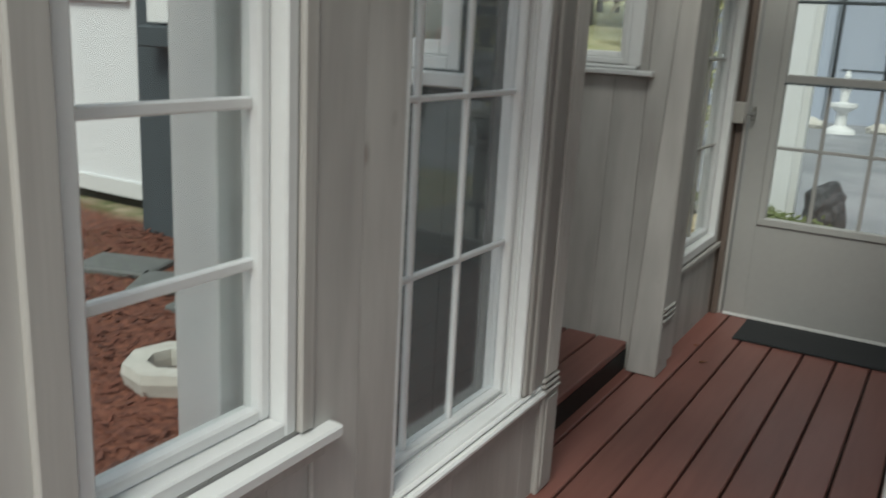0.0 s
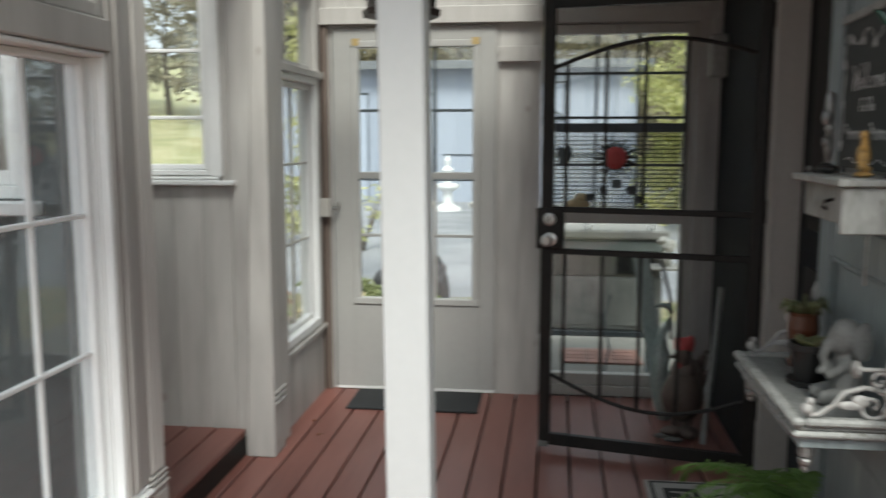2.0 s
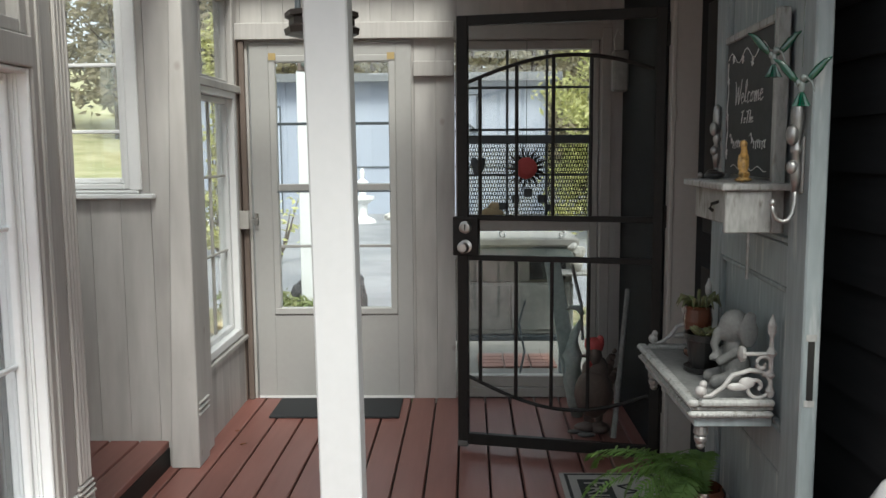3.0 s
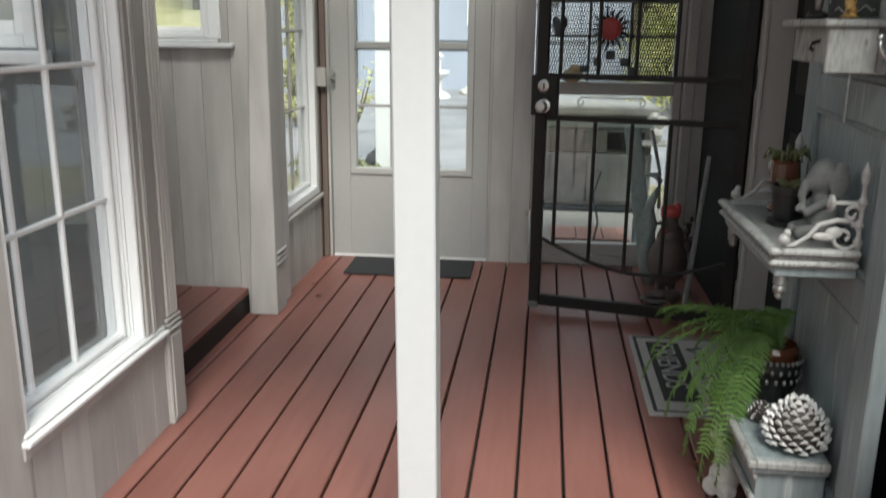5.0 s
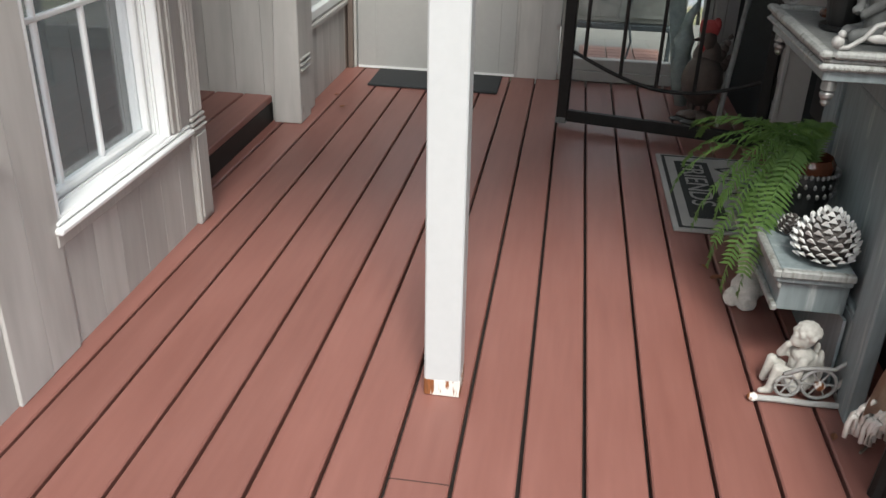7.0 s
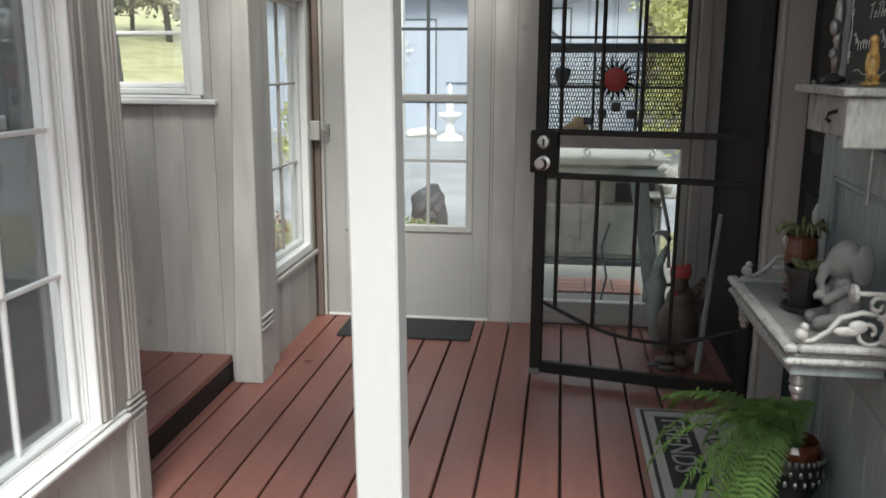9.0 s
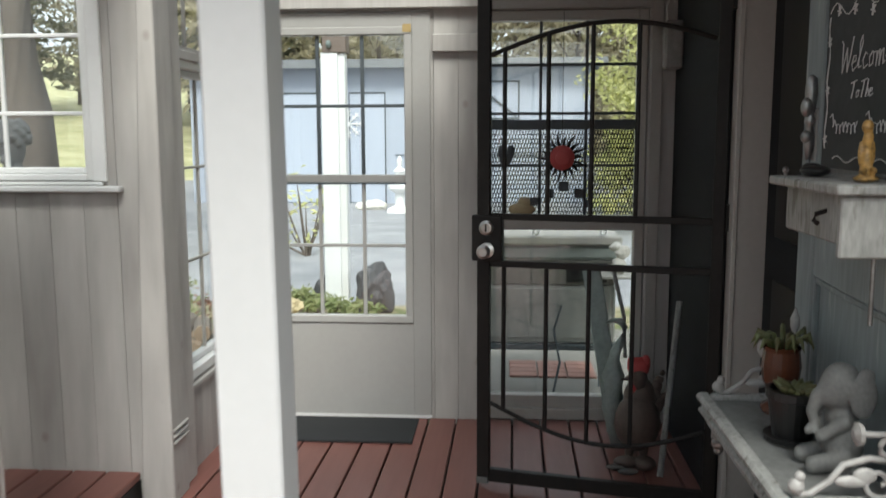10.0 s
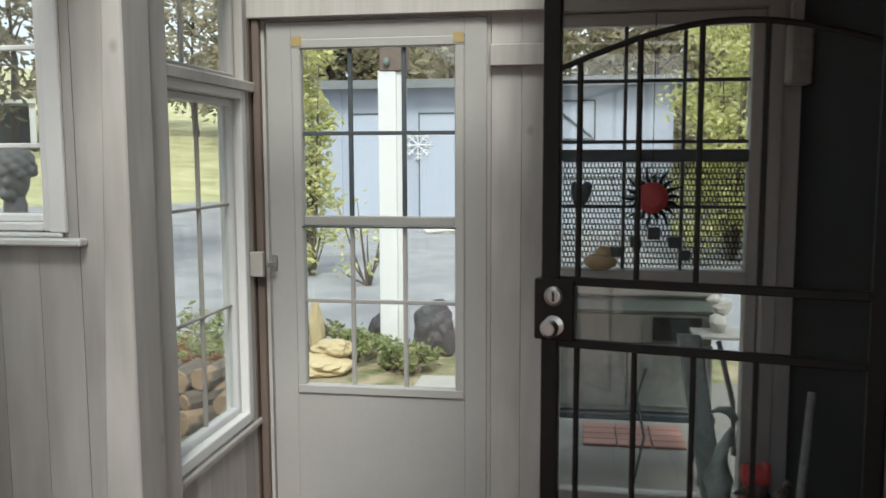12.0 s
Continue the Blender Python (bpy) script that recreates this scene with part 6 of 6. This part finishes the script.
wp = thing("carport_post", "white painted square carport post with a brown bracket", "post", (-1.15, 9.1, EARTH - 0.02))
part("shaft", boxes((-0.12, -0.09, 0, 0.05, 0.09, 2.62), bevel=0.006), WALLWHITE, wp)
part("trim_board", boxes((0.05, -0.07, 0, 0.12, 0.07, 2.62), bevel=0.006), VINYL, wp)
part("bracket", boxes((-0.1, -0.1, 2.62, 0.14, 0.1, 2.86), bevel=0.006), BROWN, wp, "brown bracket")
part("bulb", blob([(-0.03, -0.12, 2.7, 0.03, 0.03, 0.04)]), CLEARGLASS, wp, smooth=True)

# firewood below the side window
rnd = random.Random(12)
for k in range(14):
    x, y, z = -2.25 + 0.17 * (k % 5) + rnd.uniform(-0.03, 0.03), 6.55 + 0.1 * (k // 5) + rnd.uniform(-0.05, 0.05), EARTH + 0.07 + 0.12 * (k // 5)
    lg = thing("firewood_log", "split firewood log stacked on the ground", "log", (x, y, z), rnd.uniform(-35, 35), "firewood")
    w = rnd.uniform(0.06, 0.085)
    part("wood", lathe([(w * 0.96, -0.2), (w, -0.19), (w * 1.03, 0.19), (w * 0.97, 0.2)], 9, (0, 0, 0), pose(0, 0, 0, 90 + rnd.uniform(-8, 8), 0, 0)), LOG, lg)
    part("bark", lathe([(w * 1.02, -0.185), (w * 1.1, -0.18), (w * 1.1, 0.18), (w * 1.02, 0.185)], 9, (0, 0, -0.004), pose(0, 0, 0, 90, 0, 0)), BARK, lg)

# blue-grey shed across the drive
SY, SX0, SX1, SZ = 25.0, -8.6, 3.0, 3.45
base = G(0, SY)
sd = thing("shed", "blue-grey board shed with a low metal roof across the drive", "shed", (0, 0, 0))
part("wall", boxes((SX0, SY, base, SX1, SY + 5, SZ)), SHED, sd)
part("roof", boxes((SX0 - 0.3, SY - 0.45, SZ, SX1 + 0.35, SY + 5.4, SZ + 0.1), (SX0 - 0.3, SY - 0.5, SZ - 0.1, SX1 + 0.35, SY - 0.45, SZ + 0.14)), ROOF, sd)
for z in (0.89,):
    part("siding_course", boxes((-2.6, SY - 0.03, z, SX1, SY, z + 0.035)), SLATEANDBACKLIT, sd)
for x in (-6.2, -4.7, -0.6, 0.6, 1.8):
    part("batten", boxes((x - 0.04, SY - 0.04, base, x + 0.04, SY, SZ)), SHED, sd)
for x in (-5.85, -3.9):
    dd = part("shed_door", boxes((x, SY - 0.05, base + 0.05, x + 1.0, SY, 2.65)), SHED, sd)
    part("door_trim", boxes((x - 0.03, SY - 0.06, base, x, SY, 2.7), (x + 1.0, SY - 0.06, base, x + 1.03, SY, 2.7), (x, SY - 0.06, 2.65, x + 1.0, SY, 2.7)), SLATEANDBACKLIT, dd)
wd = part("shed_hatch", boxes((-0.4, SY - 0.05, 1.95, 0.9, SY, 2.95)), SHED, sd)
part("brace", tube([(-0.3, SY - 0.08, 2.9), (0.85, SY - 0.08, 2.0)], 0.035), SLATEANDBACKLIT, wd)
part("hatch_trim", boxes((-0.45, SY - 0.07, 1.9, 0.95, SY - 0.01, 1.96), (-0.45, SY - 0.07, 2.95, 0.95, SY - 0.01, 3.0), (-0.45, SY - 0.07, 1.96, -0.4, SY - 0.01, 2.95), (0.9, SY - 0.07, 1.96, 0.95, SY - 0.01, 2.95)), SLATEANDBACKLIT, wd)
w2 = part("shed_window", boxes((-1.55, SY - 0.05, 1.42, -0.72, SY, 2.2)), DARKGLASS, sd)
part("window_trim", boxes((-1.63, SY - 0.08, 1.34, -0.64, SY - 0.01, 1.42), (-1.63, SY - 0.08, 2.2, -0.64, SY - 0.01, 2.28), (-1.63, SY - 0.08, 1.42, -1.55, SY - 0.01, 2.2), (-0.72, SY - 0.08, 1.42, -0.64, SY - 0.01, 2.2), (-1.165, SY - 0.08, 1.42, -1.105, SY - 0.01, 2.2)), VINYL, w2)
sf = thing("snowflake_ornament", "white metal snowflake hung on the shed wall", "ornament", (-3.95, SY - 0.07, 1.8))
sf.scale = (0.68, 0.68, 0.68)
bm = bmesh.new()
for k in range(8):
    a = radians(45 * k)
    tube([(0, 0, 0), (0.62 * math.cos(a), 0, 0.62 * math.sin(a))], 0.03, 5, bm=bm)
    for q in (0.3, 0.46):
        for s in (-0.5, 0.5):
            tube([(q * math.cos(a), 0, q * math.sin(a)), (q * math.cos(a) + 0.16 * math.cos(a + s * 1.7), 0, q * math.sin(a) + 0.16 * math.sin(a + s * 1.7))], 0.024, 5, bm=bm)
part("arms", bm, VINYL, sf)
fs2 = tagged(part("garden_fountain", lathe([(0.35, 0), (0.32, 0.1), (0.12, 0.2), (0.12, 0.5), (0.3, 0.62), (0.3, 0.7), (0.08, 0.72), (0.1, 0.95), (0.16, 1.05), (0.05, 1.15), (0.07, 1.3), (0.02, 1.42)], 20), VINYL), "white cast garden fountain by the drive", "fountain")
fs2.location = (-2.05, 21.5, G(-2, 21.5))
for k, x in enumerate((-2.9, -1.2, -0.4)):
    rock("white_stone", (x, 22.5, G(x, 22.5) + 0.1), (0.4, 0.2, 0.16), STONE, "pale edging stone by the drive", 11 + k)
# far white shelter on the slope
ws = thing("field_shelter", "white open field shelter on the grass slope", "shelter", (-31.5, 44, ground_height(-31.5, 44)), 35)
part("roof", boxes((-2.3, -1.6, 2.4, 2.3, 1.6, 2.6), bevel=0.03), WALLWHITE, ws)
for x in (-2.1, 2.1):
    part("side_wall", boxes((x - 0.15, -1.4, 0, x + 0.15, 1.4, 2.4)), WALLWHITE, ws)
part("back_wall", boxes((-2, 1.3, 0, 2, 1.4, 2.4)), SLATEANDBACKLIT, ws)

# bust outside the alcove window
rnd = random.Random(17)
curls = [(0.085 * math.cos(k * 2.4) * math.sin(0.5 + 1.3 * k / 40), 0.085 * math.sin(k * 2.4) * math.sin(0.5 + 1.3 * k / 40) + 0.01, 0.33 + 0.095 * math.cos(0.3 + 1.6 * k / 40), 0.028, 0.028, 0.026) for k in range(40)]
bu = tagged(part("garden_bust", blob([(0, 0, 0.05, 0.19, 0.11, 0.06), (0.1, -0.04, 0.07, 0.09, 0.06, 0.035), (-0.1, -0.04, 0.07, 0.09, 0.06, 0.035), (0, 0, 0.14, 0.06, 0.055, 0.08), (0, 0, 0.27, 0.075, 0.085, 0.105), (0.02, -0.085, 0.26, 0.02, 0.025, 0.025), (0, -0.06, 0.2, 0.04, 0.04, 0.035)] + curls, 12, 0.006), GREYSTONE, smooth=True), "weathered grey cast-stone bust with curled hair on a pedestal outside", "statue")
bu.location = (-2.3, 5.27, 1.12)
unified(bu, 0.008)
pd = tagged(part("bust_pedestal", lathe([(0.18, EARTH - 0.02), (0.18, EARTH + 0.1), (0.11, EARTH + 0.16), (0.1, 0.96), (0.16, 1.05), (0.19, 1.122)], 20, (-2.3, 5.27, 0)), CONCRETE), "pale concrete pedestal under the bust", "pedestal")

# grill and paving outside the tall window
pv = tagged(part("paving_patio", boxes((0.3, 5.0, EARTH - 0.06, 2.4, 8.2, EARTH + 0.012)), PATIO), "pale concrete patio outside the tall window", "paving", kind="structure")
for i in range(3):
    for j in range(4):
        part("paver", boxes((0.62 + i * 0.215, 6.55 + j * 0.11, EARTH + 0.012, 0.825 + i * 0.215, 6.65 + j * 0.11, EARTH + 0.03), bevel=0.004), PINKBRICK, pv)
gr = thing("gas_grill", "wide grey enamel gas grill with a pale top ledge", "grill", (1.0, 6.15, 0))
part("cabinet", boxes((-0.62, -0.2, 0.1, 0.3, 0.25, 0.49), bevel=0.012), GRILL, gr)
part("door", boxes((-0.58, -0.215, 0.14, -0.16, -0.201, 0.47), bevel=0.004), GRILL, gr)
part("door", boxes((-0.15, -0.215, 0.14, 0.27, -0.201, 0.47), bevel=0.004), GRILL, gr)
part("burner_band", boxes((-0.61, -0.205, 0.492, 0.29, 0.24, 0.652), bevel=0.006), PATIO, gr, "dark grey burner band")
part("front_shelf", boxes((0.17, -0.44, 0.57, 0.42, -0.21, 0.588), bevel=0.004), CONCRETE, gr, "pale side shelf")
part("control_panel", boxes((-0.02, -0.22, 0.51, 0.24, -0.206, 0.64), bevel=0.004), PLASTIC, gr, "dark control panel")
part("plinth", boxes((-0.64, -0.23, 0.06, 0.32, 0.26, 0.1), bevel=0.006), SLATEANDBACKLIT, gr)
part("hood", boxes((-0.63, -0.22, 0.654, 0.31, 0.26, 0.752), bevel=0.02), HOOD, gr, "grey-green enamel hood")
part("lid", boxes((-0.66, -0.25, 0.754, 0.33, 0.28, 0.815), bevel=0.012), CONCRETE, gr, "pale ledge on top")
bm = tube([(-0.24, -0.26, 0.86), (-0.22, -0.26, 0.885), (0.2, -0.26, 0.885), (0.22, -0.26, 0.86)], 0.012)
tube(spiral(-0.215, 0.845, 0.028, 0.008, 90, 420, y=-0.26), 0.008, bm=bm)
tube(spiral(0.2, 0.845, 0.028, 0.008, 90, -240, y=-0.26), 0.008, bm=bm)
part("scroll_handle", bm, VINYL, gr, "white scrolled handle")
for x in (-0.58, 0.26):
    for y in (-0.16, 0.22):
        part("leg", boxes((x - 0.015, y - 0.015, EARTH + 0.01, x + 0.015, y + 0.015, 0.06)), SLATEANDBACKLIT, gr)
part("burner_hose", tube([(-0.05, -0.23, 0.36), (-0.1, -0.25, 0.2), (-0.06, -0.3, 0.0), (-0.12, -0.32, EARTH + 0.03)], 0.008), SLATEANDBACKLIT, gr)
tagged(part("round_base", lathe([(0.16, EARTH + 0.012), (0.16, EARTH + 0.05), (0.05, EARTH + 0.1), (0.03, EARTH + 0.14)], 24, (0.83, 5.55, 0)), PLASTIC), "black round umbrella base on the patio", "base")
zb = tagged(part("striped_flower_pot", blob([(0, 0, 0.05, 0.045, 0.045, 0.055), (0.02, 0, 0.13, 0.05, 0.04, 0.05), (-0.02, 0.01, 0.17, 0.04, 0.04, 0.03)], 10, 0.02), STONE), "white and dark patterned pot beside the grill lid", "pot")
zb.location = (1.3, 5.82, 0.588)

# yard seen through the first window
ga = thing("white_outbuilding", "white panel outbuilding with a dark window and slate corner boards", "building", (0, 0, 0))
part("panel_wall", boxes((-9.5, 5.25, EARTH + 0.1, -5.3, 5.45, 3.2)), WALLWHITE, ga)
# shade of the gap under the panels put in as a black strip
part("skirt", boxes((-9.5, 5.3, EARTH - 0.1, -5.3, 5.5, EARTH + 0.1)), PLASTIC, ga)
part("base_trim", boxes((-9.5, 5.22, EARTH + 0.1, -5.3, 5.25, EARTH + 0.24)), VINYL, ga)
part("corner_board", boxes((-5.3, 4.75, EARTH - 0.02, -4.78, 5.3, 3.2), bevel=0.01), SLATEANDBACKLIT, ga)
part("corner_board", boxes((-4.78, 4.62, EARTH - 0.02, -4.40, 4.74, 3.2), bevel=0.01), SLATEANDBACKLIT, ga)
wq = part("window", boxes((-7.2, 5.22, 1.55, -6.05, 5.26, 2.8)), DARKGLASS, ga)
part("window_frame", boxes((-7.3, 5.2, 1.47, -5.95, 5.225, 1.55), (-6.05, 5.2, 1.55, -5.95, 5.225, 2.8), (-7.3, 5.2, 1.55, -7.2, 5.225, 2.8)), VINYL, wq)
part("flower_box", boxes((-5.05, 4.55, 1.15, -4.55, 4.75, 1.3), bevel=0.01), SLATEANDBACKLIT, ga)
part("side_window", boxes((-5.0, 4.6, 1.32, -4.6, 4.75, 2.6), bevel=0.01), VINYL, ga)
tagged(part("trim_outer_jamb", boxes((-0.985, 1.235, EARTH, LEFT - 0.122, 1.33, TOP), bevel=0.003), VINYL), "white outside window jamb board", "trim", kind="structure")
pl = thing("octagonal_planter", "white concrete octagonal planter ring on the mulch", "planter", (-2.83, 2.86, EARTH), 10)
pl.scale = (0.85, 0.85, 0.55)
part("ring", lathe([(0.27, 0), (0.29, 0.12), (0.28, 0.2), (0.15, 0.2), (0.14, 0.12), (0.14, 0.02)], 8), STONE, pl)
part("soil", lathe([(0, 0.04), (0.14, 0.04)], 8), SOIL, pl)
for k, (x, y, a) in enumerate(((-4.55, 3.95, 20), (-3.95, 3.9, 32), (-3.4, 3.75, 10))):
    s = tagged(part("stepping_stone", boxes((-0.28, -0.2, 0, 0.28, 0.2, 0.05), bevel=0.012), GREYSTONE), "grey stepping stone on red mulch", "paving stone", "stepping stones")
    s.matrix_world = pose(x, y, EARTH - 0.01, 0, 0, a)
rnd = random.Random(9)
vs, fcs = [], []
for _ in range(5200):
    c = Vector((rnd.uniform(-5.6, -0.95), rnd.uniform(0.6, 5.0), EARTH + rnd.uniform(0.0, 0.025)))
    a = rnd.uniform(0, 6.3)
    u = Vector((math.cos(a), math.sin(a), rnd.uniform(-0.4, 0.4))) * rnd.uniform(0.015, 0.045)
    w = Vector((-math.sin(a), math.cos(a), rnd.uniform(-0.5, 0.5))) * rnd.uniform(0.005, 0.012)
    n0 = len(vs)
    vs += [c - u - w, c + u - w, c + u + w, c - u + w]
    fcs.append((n0, n0 + 1, n0 + 2, n0 + 3))
me = bpy.data.meshes.new("bark_mulch")
me.from_pydata([tuple(v) for v in vs], [], fcs)
me.materials.append(material("red_bark_chip", (0.16, 0.055, 0.033), 0.9, second=(0.07, 0.026, 0.018), scale=(8, 8, 8), detail=(30, 30, 30), amount=0.5, bump=0))
tagged(new("bark_mulch", me), "red bark mulch chips on the ground", "mulch", kind="stuff")
